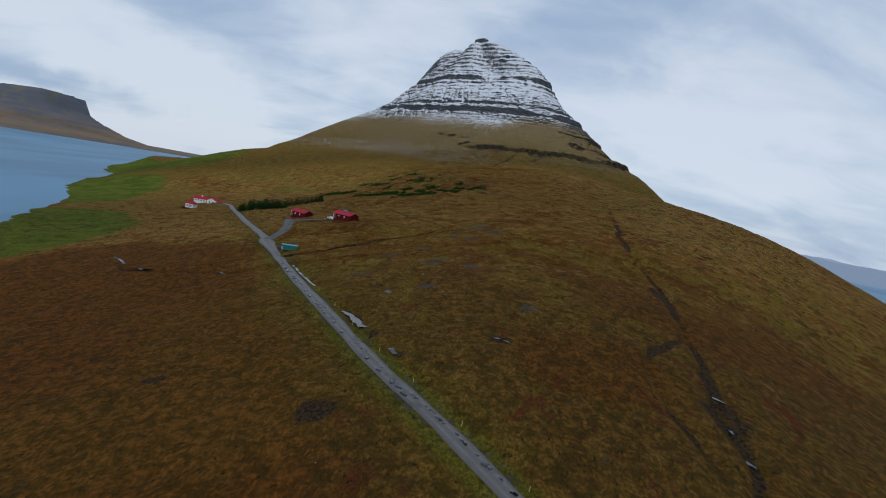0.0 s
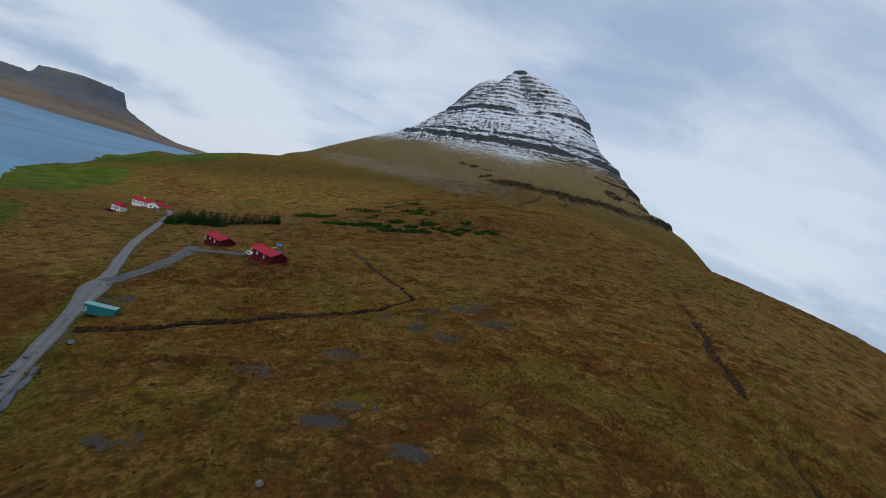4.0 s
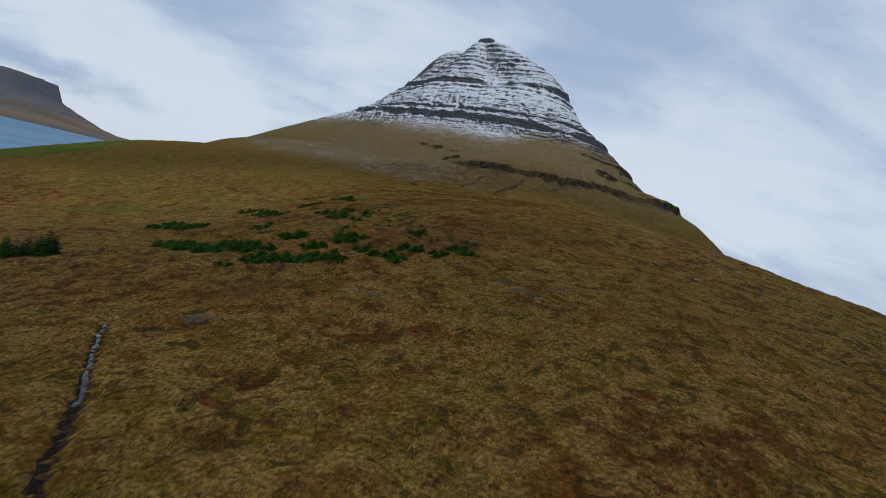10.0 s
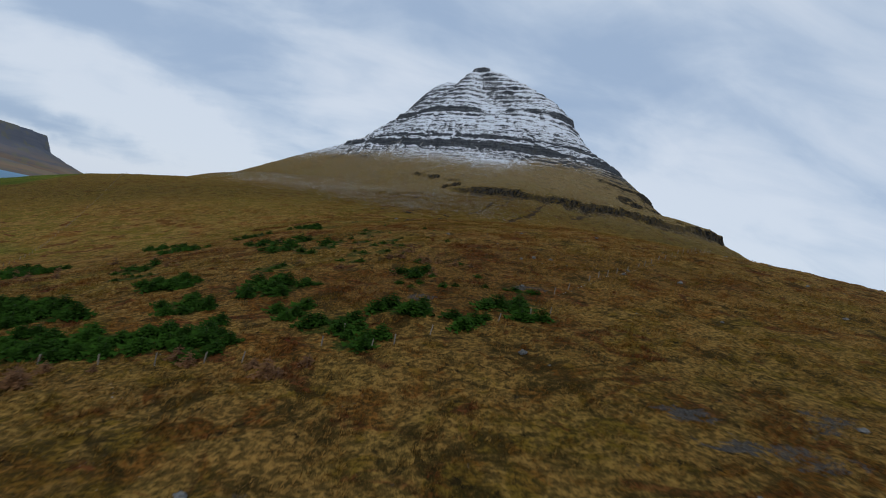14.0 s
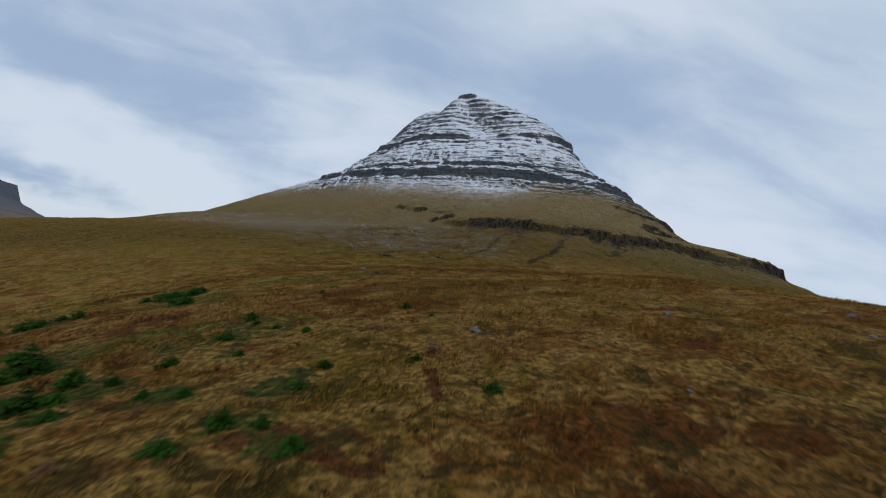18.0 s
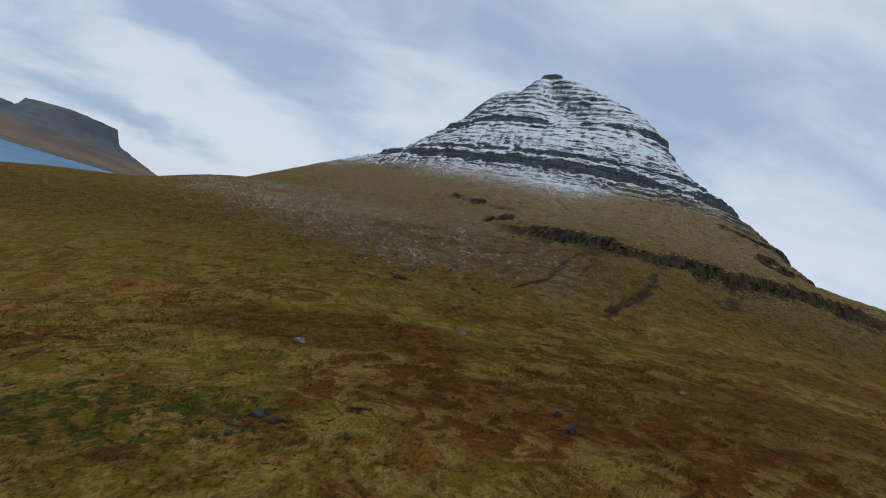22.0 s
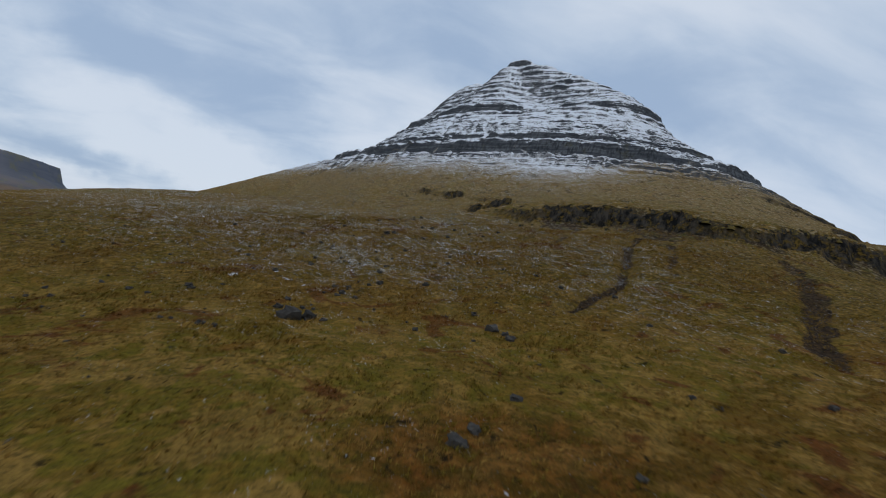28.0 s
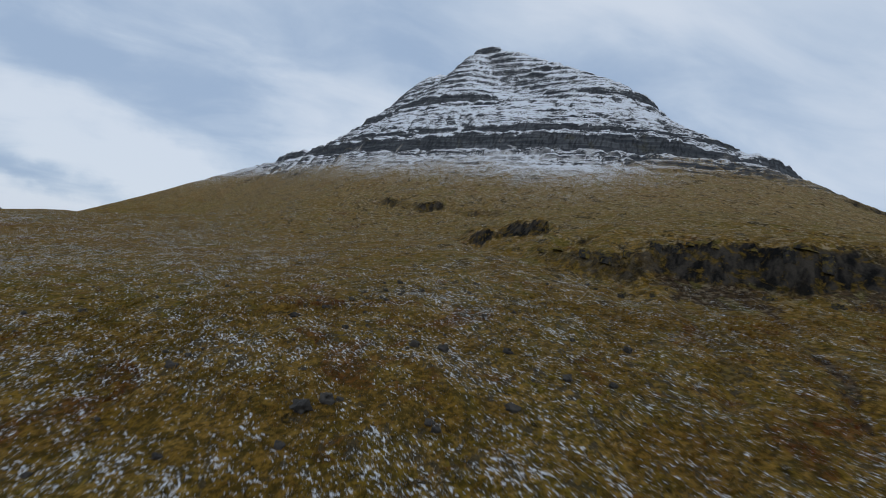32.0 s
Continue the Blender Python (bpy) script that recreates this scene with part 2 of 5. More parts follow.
GULLIES = ((((54, 709), (50, 700), (44, 682), (40, 671), (36, 661), (31, 653), (26, 645)), 1.25, 1.5), (((82, 694), (78, 680), (67, 655), (53, 633)), 2.6, 0.9), (((120, 702), (112, 686), (104, 670)), 2.6, 0.9), (((30, 726), (25, 708), (20, 696)), 1.0, 0.6), (((40, 720), (34, 704), (29, 692)), 1.0, 0.6), (((60, 704), (57, 690), (50, 672)), 1.4, 0.8))
SHEEP_TRACKS = (((-29, 596), (-20, 582), (-11, 565), (-2, 552), (6, 545), (11, 540), (16, 535), (22, 528)), ((-9, 551), (-6, 546), (0, 539), (4, 533)), ((95, 475), (88, 466), (57, 428), (41, 409), (33, 400), (27, 391)))
BASIN = ((-21.5, 134), (-18.5, 128.5), (-15, 122))
RILL = ((-136, 214), (-129, 208), (-126, 202), (-113, 197), (-95, 192), (-76, 185), (-62, 178))


def line_distance(x, y, line):
    best = np.full(np.shape(x), 1e9)
    for (ax, ay), (bx, by) in zip(line, line[1:]):
        dx, dy = bx - ax, by - ay
        u = np.clip(((x - ax) * dx + (y - ay) * dy) / (dx * dx + dy * dy), 0, 1)
        best = np.minimum(best, np.hypot(x - ax - u * dx, y - ay - u * dy))
    return best


def polygon_depth(x, y, corners):
    """Metres inside a polygon (negative outside)."""
    closed = list(corners) + [corners[0]]
    inside = np.zeros(np.shape(x), bool)
    for (ax, ay), (bx, by) in zip(closed, closed[1:]):
        if ay != by:
            inside ^= ((ay > y) != (by > y)) & (x < (bx - ax) * (y - ay) / (by - ay) + ax)
    d = line_distance(x, y, closed)
    return np.where(inside, d, -d)


def crag_line(x, y, z):
    """How far the ground lies above the foot of the lower crag, in metres, and how strong the crag is there."""
    foot = 141 + 2.5 * smooth(x, 25, 60) + 8 * smooth(x, 95, 190) + fbm(x, y, 60, 3, 51) * 5 + fbm(x, y, 9, 2, 54) * 3.5
    strength = smooth(x, 8, 22) * smooth(820 - y, 0, 60) * smooth(y, 600, 640) * (0.68 + 0.45 * smooth(fbm(x, y, 22, 2, 57), -0.25, 0.15))
    return z - foot, strength


def outcrop_line(x, y, z):
    """The same for two smaller outcrops up the slope, west of the crag."""
    upper = z - 168.5 - fbm(x, y, 18, 3, 52) * 6, smooth(x, -36, -26) * smooth(26 - x, 0, 8) * smooth(y, 832, 848) * smooth(932 - y, 0, 20) * (0.35 + 0.8 * smooth(fbm(x, y, 15, 2, 58), -0.15, 0.15))
    lower = z - 146 - fbm(x, y, 18, 3, 53) * 6, smooth(x, 2, 9) * smooth(30 - x, 0, 10) * smooth(y, 742, 752) * smooth(822 - y, 0, 20) * (0.35 + 0.8 * smooth(fbm(x, y, 12, 2, 59), -0.15, 0.15))
    return upper, lower


def height(x, y):
    z = plain_height(x, y)
    rise, crag = crag_line(x, y, z)
    bench = smooth(rise, -0.8, 0.8) * np.exp(-np.maximum(rise, 0) / 20) * 5.0
    apron = -1.5 * np.exp(-((rise + 3) / 5) ** 2)
    scar = smooth(-rise, -1, 2) * np.exp(-np.maximum(-rise, 0) / 12) * np.maximum(value_noise(x * 1.0, y * 0.25, 9, 61) - 0.58, 0) * 9
    ledge = 0.0
    for over, firm in outcrop_line(x, y, z):
        ledge = ledge + firm * (smooth(over, -0.6, 0.6) * np.exp(-np.maximum(over, 0) / 9) * 3.4 - 1.2 * np.exp(-((over + 2) / 3) ** 2) + np.exp(-(over / 4) ** 2) * fbm(x, y, 5, 3, 72) * 4)
    rocky = smooth(z + fbm(x, y, 120, 3, 5) * 24 + 48 * smooth(x, 162, 196), 200, 218)
    z = z * (1 - rocky) + terraced(z, x, y) * rocky
    road = np.minimum(line_distance(x, y, ROAD), np.minimum(line_distance(x, y, DRIVE), line_distance(x, y, PARKING) - 1.5))
    tame = smooth(road, 2.5, 9)
    rough = fbm(x, y, 40, 4, 21) * 2.2 * (1 - rocky) + fbm(x, y, 6, 3, 31) * 0.75 + np.maximum(fbm(x, y, 2.6, 2, 35), 0) * 0.9 * smooth(y, 60, 120)
    z = z + rough * tame + rocky * (fbm(x, y, 14, 4, 41) * 3.0 + (fbm(x, y, 5.5, 2, 47) + np.abs(fbm(x, y, 8, 2, 49))) * 2.0 * smooth(z, 215, 240)) + crag * (bench + apron - scar) + ledge
    z = z + crag * smooth(rise, -1, 0) * smooth(5 - rise, 0, 5) * fbm(x, y, 5, 3, 71) * 4.5
    wobble = fbm(x, y, 12, 2, 75) * 3
    z = z - 1.1 * np.exp(-(line_distance(x + wobble, y - wobble, DITCH) / 1.25) ** 2)
    bank = DITCH[:6]
    z = z - 0.6 * np.exp(-(line_distance(x + wobble, y - wobble + 2.0, bank) / 2.0) ** 2) + 0.4 * np.exp(-(line_distance(x + wobble, y - wobble - 2.2, bank) / 1.6) ** 2)
    for brook, wide, deep in ((BROOK, 2.4, 1.3), (SIDE_BROOK, 1.6, 0.7), (RILL, 1.5, 0.6)):
        z = z - deep * np.exp(-(line_distance(x + wobble * 1.4, y - wobble, brook) / wide) ** 2)
    basin = line_distance(x, y, BASIN)
    z = z + (33.0 - z) * smooth(4.5 - basin, 0, 3) - 0.35 * np.exp(-((basin + wobble * 0.3) / 1.5) ** 2) * smooth(4.5 - basin, 0, 2)
    for gull, wide, deep in GULLIES:
        z = z - deep * np.exp(-(line_distance(x + wobble, y - wobble, gull) / wide) ** 2) * (0.5 + 0.7 * value_noise(x, y, 5, 89))
    verge = np.abs(line_distance(x, y, ROAD) - 4.2)
    return z - 0.5 * np.exp(-(verge / 0.9) ** 2)


def steps(*spans):
    out = []
    for a, b, d in spans:
        n = max(1, round((b - a) / d))
        out += [a + (b - a) * i / n for i in range(n)]
    return np.array(out + [spans[-1][1]], float)


def sheet(xs, ys, fn):
    gx, gy = np.meshgrid(xs, ys)
    co = np.stack([gx, gy, fn(gx, gy)], -1).reshape(-1, 3)
    nx, ny = len(xs), len(ys)
    i = (np.arange(ny - 1)[:, None] * nx + np.arange(nx - 1)[None, :]).ravel()
    quads = np.stack([i, i + 1, i + nx + 1, i + nx], 1)
    me = bpy.data.meshes.new("sheet")
    me.vertices.add(len(co))
    me.vertices.foreach_set("co", co.ravel())
    me.loops.add(quads.size)
    me.loops.foreach_set("vertex_index", quads.ravel())
    me.polygons.add(len(quads))
    me.polygons.foreach_set("loop_start", np.arange(len(quads)) * 4)
    me.update(calc_edges=True)
    me.polygons.foreach_set("use_smooth", np.ones(len(quads), bool))
    return me, co

# ---- materials ----


def material(name):
    m = bpy.data.materials.new(name)
    m.use_nodes = True
    m.node_tree.nodes.clear()
    return m, Nodes(m.node_tree)


def finish(n, colour, rough=0.85, bump=None, strength=0.3, distance=0.05, metal=0.0, spec=0.3, **more):
    ins = {"Base Color": colour if isinstance(colour, bpy.types.NodeSocket) else (*colour, 1), "Roughness": rough, "Metallic": metal, "Specular IOR Level": spec}
    ins.update(more)
    if bump is not None:
        ins["Normal"] = n.add("Bump", {"Height": bump, "Strength": strength, "Distance": distance}).outputs[0]
    n.add("OutputMaterial", {"Surface": n.add("BsdfPrincipled", ins).outputs[0]})


def plain(name, colour, rough=0.7, vary=0.25, scale=3.0, metal=0.0, spec=0.3):
    """A painted or natural surface with blotches and grain."""
    m, n = material(name)
    where = n.add("TexCoord").outputs["Object"]
    f = n.math("ADD", n.math("MULTIPLY", n.noise(where, scale), 0.6), n.math("MULTIPLY", n.noise(where, scale * 9), 0.4))
    each = n.add("ObjectInfo").outputs["Random"]
    f = n.math("ADD", n.ramp(f, 0.3, 0.7), n.math("MULTIPLY", n.math("SUBTRACT", each, 0.5), 0.5))
    lo, hi = tuple(c * (1 - vary) for c in colour), tuple(min(1, c * (1 + vary)) for c in colour)
    finish(n, n.mix(f, lo, hi), rough, n.noise(where, scale * 12), 0.25, 0.02, metal, spec)
    return m


def grass_colour(n, where):
    """Colours of the moor's plants: patches of straw, ochre, rust and olive; greener, and painted brighter, towards the
    mountain.
    """
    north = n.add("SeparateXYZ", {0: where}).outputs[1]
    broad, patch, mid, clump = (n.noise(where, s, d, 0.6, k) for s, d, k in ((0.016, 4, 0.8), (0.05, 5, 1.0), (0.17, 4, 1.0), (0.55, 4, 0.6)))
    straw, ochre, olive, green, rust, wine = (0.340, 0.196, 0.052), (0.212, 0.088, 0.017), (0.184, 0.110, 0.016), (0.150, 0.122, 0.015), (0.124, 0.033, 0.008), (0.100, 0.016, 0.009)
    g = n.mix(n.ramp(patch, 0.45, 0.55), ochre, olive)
    # the north ramp also puts the slope's extra brightness into its greens
    lush_bright = n.math("ADD", n.math("ADD", broad, n.math("MULTIPLY", n.math("SUBTRACT", mid, 0.5), 0.35)), n.math("ADD", n.ramp(north, 400.0, 560.0, -0.10, 0.05), n.ramp(north, 590.0, 650.0, 0.0, -0.08)))
    g = n.mix(n.ramp(lush_bright, 0.46, 0.57, 0.0, 0.95), g, n.mix(n.ramp(clump, 0.35, 0.65), green, olive))
    g = n.mix(n.math("MULTIPLY", n.ramp(n.math("ADD", n.noise(where, 0.024, 5, 0.6, 0.6), n.math("MULTIPLY", n.math("SUBTRACT", clump, 0.5), 0.12)), 0.525, 0.585, 0.0, 0.85), n.ramp(north, 560.0, 660.0, 1.0, 0.15)), g, rust)
    g = n.mix(n.ramp(n.math("ADD", n.math("ADD", mid, n.math("MULTIPLY", n.ramp(north, 210.0, 290.0), n.ramp(north, 400.0, 620.0, 0.105, 0.06))), n.math("MULTIPLY", n.math("SUBTRACT", clump, 0.5), 0.40)), 0.53, 0.63, 0.0, 0.74), g, straw)
    slope = n.mix(n.ramp(clump, 0.38, 0.62), (0.105, 0.076, 0.011), (0.215, 0.142, 0.028))
    g = n.mix(n.math("MULTIPLY", n.ramp(north, 570.0, 650.0, 0.0, 0.50), n.ramp(patch, 0.42, 0.58, 1.0, 0.45)), g, slope)
    # damp plants southward, with vignetting and shaded grass gaps painted into the colour
    wet = n.mix(n.ramp(clump, 0.38, 0.62), (0.048, 0.025, 0.006), (0.150, 0.074, 0.016))
    g = n.mix(n.ramp(n.math("ADD", north, n.math("MULTIPLY", n.math("SUBTRACT", patch, 0.5), 220.0)), 100.0, 240.0, 0.90, 0.0), g, wet)
    return n.mix(n.ramp(n.noise(where, 0.11, 5, 0.65, 1.4), 0.57, 0.64, 0.0, 0.80), g, wine), patch, mid, clump


def ground_material():
    m, n = material("moor_ground")
    geo = n.add("NewGeometry")
    where, facing = geo.outputs["Position"], n.add("SeparateXYZ", {0: geo.outputs["Normal"]}).outputs[2]
    up = n.add("SeparateXYZ", {0: where}).outputs[2]
    zone = lambda key: n.add("Attribute", attribute_name=key).outputs["Fac"]
    tuft, grain = n.noise(where, 1.6, 4, 0.6, 0.3), n.noise(where, 7.0, 3, 0.6, 0.0)
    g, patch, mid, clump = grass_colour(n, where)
    heather = n.mix(n.ramp(clump, 0.38, 0.62), (0.062, 0.017, 0.004), (0.165, 0.050, 0.010))
    g = n.mix(n.math("MULTIPLY", zone("heath"), n.ramp(mid, 0.35, 0.65, 1.0, 0.80)), g, heather)
    g = n.mix(n.math("MULTIPLY", zone("olive"), 0.35), g, n.mix(n.ramp(clump, 0.35, 0.65), (0.090, 0.072, 0.006), (0.190, 0.116, 0.022)))
    g = n.mix(zone("field"), g, n.mix(n.ramp(patch, 0.35, 0.65), (0.062, 0.112, 0.008), (0.130, 0.160, 0.018)))
    # peaty hollows, then light and dark of single tufts
    worn = n.noise(where, 0.21, 5, 0.65, 0.9)
    north = n.add("SeparateXYZ", {0: where}).outputs[1]
    g = n.mix(n.math("MULTIPLY", n.ramp(worn, 0.38, 0.48, 1.0, 0.0), n.math("MULTIPLY", n.ramp(north, 180.0, 380.0, 0.75, 1.0), n.ramp(north, 430.0, 530.0, 0.85, 0.22))), g, (0.030, 0.017, 0.004))
    # tuft darkening set by distance north, painting a brighter slope into the turf
    coarse = n.math("MAXIMUM", n.math("MULTIPLY", n.ramp(north, 430.0, 530.0, 0.74, 0.30), n.ramp(north, 230.0, 340.0, 0.75, 1.0)), n.math("MULTIPLY", n.ramp(north, 600.0, 670.0, 0.0, 0.80), n.ramp(north, 670.0, 780.0, 1.0, 0.35)))
    g = n.mix(n.math("MULTIPLY", n.ramp(tuft, 0.40, 0.62, 1.0, 0.0), coarse), g, (0.020, 0.016, 0.005))
    g = n.mix(n.ramp(grain, 0.54, 0.70, 0.0, 0.42), g, (0.275, 0.165, 0.038))
    g = n.mix(n.ramp(n.noise(where, 3.4, 4, 0.65, 0.5), 0.38, 0.50, 0.60, 0.0), g, (0.030, 0.026, 0.007))
    g = n.mix(n.ramp(n.noise(where, 0.62, 4, 0.65, 1.2), 0.60, 0.68, 0.0, 0.88), g, (0.014, 0.011, 0.005))
    g = n.mix(n.ramp(n.math("ADD", zone("pine"), n.math("MULTIPLY", n.math("SUBTRACT", clump, 0.5), 2.6)), 0.62, 0.95, 0.0, 0.85), g, n.mix(n.ramp(tuft, 0.38, 0.62), (0.010, 0.022, 0.004), (0.040, 0.058, 0.010)))
    # bare soil, gravel, scree, cliff
    soil = n.mix(n.ramp(tuft, 0.35, 0.65), (0.014, 0.010, 0.007), (0.058, 0.036, 0.019))
    g = n.mix(n.ramp(n.math("ADD", zone("soil"), n.math("MULTIPLY", n.math("SUBTRACT", n.math("ADD", n.math("MULTIPLY", worn, 0.5), n.math("MULTIPLY", clump, 0.5)), 0.5), 1.5)), 0.40, 0.58), g, soil)
    gravel = n.mix(n.ramp(grain, 0.3, 0.7), (0.020, 0.019, 0.018), (0.100, 0.095, 0.088))
    g = n.mix(n.ramp(n.math("ADD", n.math("MULTIPLY", zone("gravel"), 1.35), n.math("MULTIPLY", n.math("SUBTRACT", n.noise(where, 0.38, 6, 0.75, 1.0), 0.58), 6.5)), 0.45, 0.75, 0.0, 0.85), g, gravel)
    scree = n.mix(n.ramp(grain, 0.35, 0.65), (0.130, 0.092, 0.042), (0.250, 0.180, 0.098))
    g = n.mix(n.math("MULTIPLY", n.ramp(n.math("ADD", up, n.math("MULTIPLY", n.math("SUBTRACT", patch, 0.5), 90.0)), 130.0, 220.0), 0.75), g, scree)
    stony = n.noise(n.add("Mapping", {"Vector": where, "Scale": (1.0, 0.45, 1.0)}).outputs[0], 1.1, 5, 0.7, 0.5)
    stony = n.math("MULTIPLY", n.ramp(n.math("ADD", stony, n.math("MULTIPLY", n.math("SUBTRACT", patch, 0.5), 0.35)), 0.545, 0.61), n.math("MULTIPLY", n.ramp(up, 104.0, 125.0), n.ramp(n.add("SeparateXYZ", {0: where}).outputs[0], 20.0, 60.0, 0.9, 0.25)))
    g = n.mix(stony, g, n.mix(n.ramp(grain, 0.35, 0.65), (0.022, 0.020, 0.015), (0.075, 0.062, 0.040)))
    runs = n.noise(n.add("Mapping", {"Vector": where, "Scale": (1.0, 0.40, 1.0)}).outputs[0], 0.30, 5, 0.72, 0.8)
    upper = n.ramp(up, 112.0, 145.0)
    g = n.mix(n.math("MULTIPLY", n.ramp(runs, 0.55, 0.60, 0.0, 0.90), upper), g, n.mix(n.ramp(tuft, 0.4, 0.6), (0.020, 0.016, 0.008), (0.070, 0.050, 0.018)))
    g = n.mix(n.math("MULTIPLY", n.ramp(runs, 0.40, 0.46, 0.60, 0.0), upper), g, n.mix(n.ramp(tuft, 0.4, 0.6), (0.060, 0.058, 0.012), (0.125, 0.105, 0.030)))
    g = n.mix(n.math("MULTIPLY", n.ramp(n.noise(where, 0.8, 5, 0.7, 0.6), 0.52, 0.61, 0.0, 0.75), n.ramp(up, 118.0, 160.0)), g, (0.300, 0.250, 0.175))
    beds = n.add("Mapping", {"Vector": where, "Scale": (0.030, 0.030, 0.52)}).outputs[0]
    bed = n.noise(beds, 1.0, 6, 0.65, 0.5)
    shafts = n.noise(n.add("Mapping", {"Vector": where, "Scale": (0.55, 0.55, 0.14)}).outputs[0], 1.0, 5, 0.65)
    rock = n.mix(n.ramp(bed, 0.35, 0.7), (0.040, 0.045, 0.052), (0.112, 0.118, 0.126))
    rock = n.mix(n.ramp(n.noise(where, 0.12, 4), 0.58, 0.74, 0.0, 0.6), rock, (0.062, 0.056, 0.026))
    rock = n.mix(n.ramp(shafts, 0.38, 0.56, 0.65, 0.0), rock, (0.014, 0.015, 0.017))
    low = n.mix(n.ramp(shafts, 0.38, 0.66), (0.008, 0.008, 0.008), (0.050, 0.044, 0.036))
    low = n.mix(n.ramp(n.noise(where, 0.45, 5, 0.7, 0.6), 0.50, 0.60, 0.0, 0.85), low, n.mix(n.ramp(tuft, 0.4, 0.6), (0.030, 0.022, 0.006), (0.110, 0.070, 0.015)))
    rock = n.mix(n.ramp(up, 200.0, 216.0), low, rock)
    level = n.math("ADD", n.math("ADD", n.math("MULTIPLY", facing, 0.66), 0.24), n.math("MULTIPLY", n.math("SUBTRACT", bed, 0.5), 0.70))
    level = n.math("ADD", level, n.math("ADD", n.math("MULTIPLY", n.math("SUBTRACT", clump, 0.5), 0.50), n.math("MULTIPLY", n.math("SUBTRACT", patch, 0.5), 0.35)))
    level = n.math("ADD", level, n.math("ADD", n.ramp(up, 375.0, 430.0, 0.0, 0.07), n.math("MULTIPLY", n.ramp(up, 262.0, 282.0, 1.0, 0.0), -0.07)))
    steep = n.ramp(level, 0.645, 0.715, 1.0, 0.0)
    high = n.ramp(n.math("ADD", up, n.math("MULTIPLY", n.math("SUBTRACT", patch, 0.5), 120.0)), 196.0, 222.0)
    craggy = n.math("ADD", facing, n.math("MULTIPLY", n.math("SUBTRACT", shafts, 0.5), 0.5))
    bare = n.math("MAXIMUM", n.math("MULTIPLY", steep, high), n.math("MULTIPLY", zone("crag"), n.ramp(craggy, 0.66, 0.80, 1.0, 0.0)))
    g = n.mix(bare, g, rock)
    # first snow: caught on ledges high up, thin specks and streaks among the grass lower down
    cover = n.math("ADD", n.ramp(up, 90.0, 117.0, -0.16, -0.040), n.math("ADD", n.ramp(up, 122.0, 150.0, 0.0, -0.022), n.ramp(up, 164.0, 262.0, 0.0, 0.40)))
    cover = n.math("ADD", cover, n.math("MULTIPLY", n.math("SUBTRACT", patch, 0.5), 0.12))
    east = n.add("SeparateXYZ", {0: where}).outputs[0]
    cover = n.math("ADD", cover, n.math("MULTIPLY", n.ramp(east, 40.0, 140.0, 0.0, -0.14), n.ramp(up, 225.0, 250.0, 1.0, 0.0)))
    cover = n.math("ADD", cover, n.math("MULTIPLY", n.ramp(east, -15.0, 40.0, 0.015, -0.050), n.ramp(up, 106.0, 122.0, 1.0, 0.0)))
    cover = n.math("ADD", cover, n.math("MULTIPLY", zone("snow"), 0.08))
    swept = n.add("Mapping", {"Vector": where, "Rotation": (0, 0, radians(54))}).outputs[0]
    swept = n.add("Mapping", {"Vector": swept, "Scale": (0.50, 1.1, 0.8)}).outputs[0]
    speck = n.math("ADD", n.math("MULTIPLY", n.noise(swept, 4.2, 5, 0.70, 0.4), 0.74), n.math("MULTIPLY", n.noise(swept, 0.6, 4, 0.65), 0.26))
    lies = n.ramp(n.math("ADD", n.math("ADD", speck, cover), n.math("MULTIPLY", n.math("SUBTRACT", facing, 0.85), 0.4)), 0.545, 0.615)
    held = n.ramp(level, 0.62, 0.76)
    lies = n.math("MULTIPLY", lies, n.math("MAXIMUM", held, n.math("SUBTRACT", 1.0, high)))
    lies = n.math("MULTIPLY", lies, n.math("SUBTRACT", 1.0, n.math("MULTIPLY", n.math("MAXIMUM", zone("soil"), zone("crag")), 0.60)))
    g = n.mix(n.math("MULTIPLY", lies, n.ramp(up, 110.0, 300.0, 0.80, 0.92)), g, (0.68, 0.72, 0.78))
    relief = n.math("ADD", n.math("MULTIPLY", tuft, 1.0), n.math("MULTIPLY", grain, 0.35))
    finish(n, g, 0.95, relief, 1.0, 0.45, spec=0.03)
    return m


def road_material(name, dark):
    m, n = material(name)
    where = n.add("NewGeometry").outputs["Position"]
    track = n.add("Attribute", attribute_name="track").outputs["Fac"]
    c = n.mix(n.ramp(n.noise(where, 9.0, 4), 0.3, 0.7), (0.062, 0.058, 0.055), (0.130, 0.124, 0.118))
    c = n.mix(n.math("MULTIPLY", track, n.ramp(n.noise(where, 0.4, 4), 0.3, 0.6, 0.35, 0.8)), c, (0.165, 0.158, 0.154))
    c = n.mix(n.ramp(n.noise(where, 0.22, 4, 0.6, 0.6), 0.56, 0.68, 0.0, 0.75), c, (0.062, 0.058, 0.056))
    c = n.mix(dark, c, (0.030, 0.030, 0.032))
    finish(n, c, 0.55, n.noise(where, 14.0, 3), 0.3, 0.03, spec=0.2)
    return m


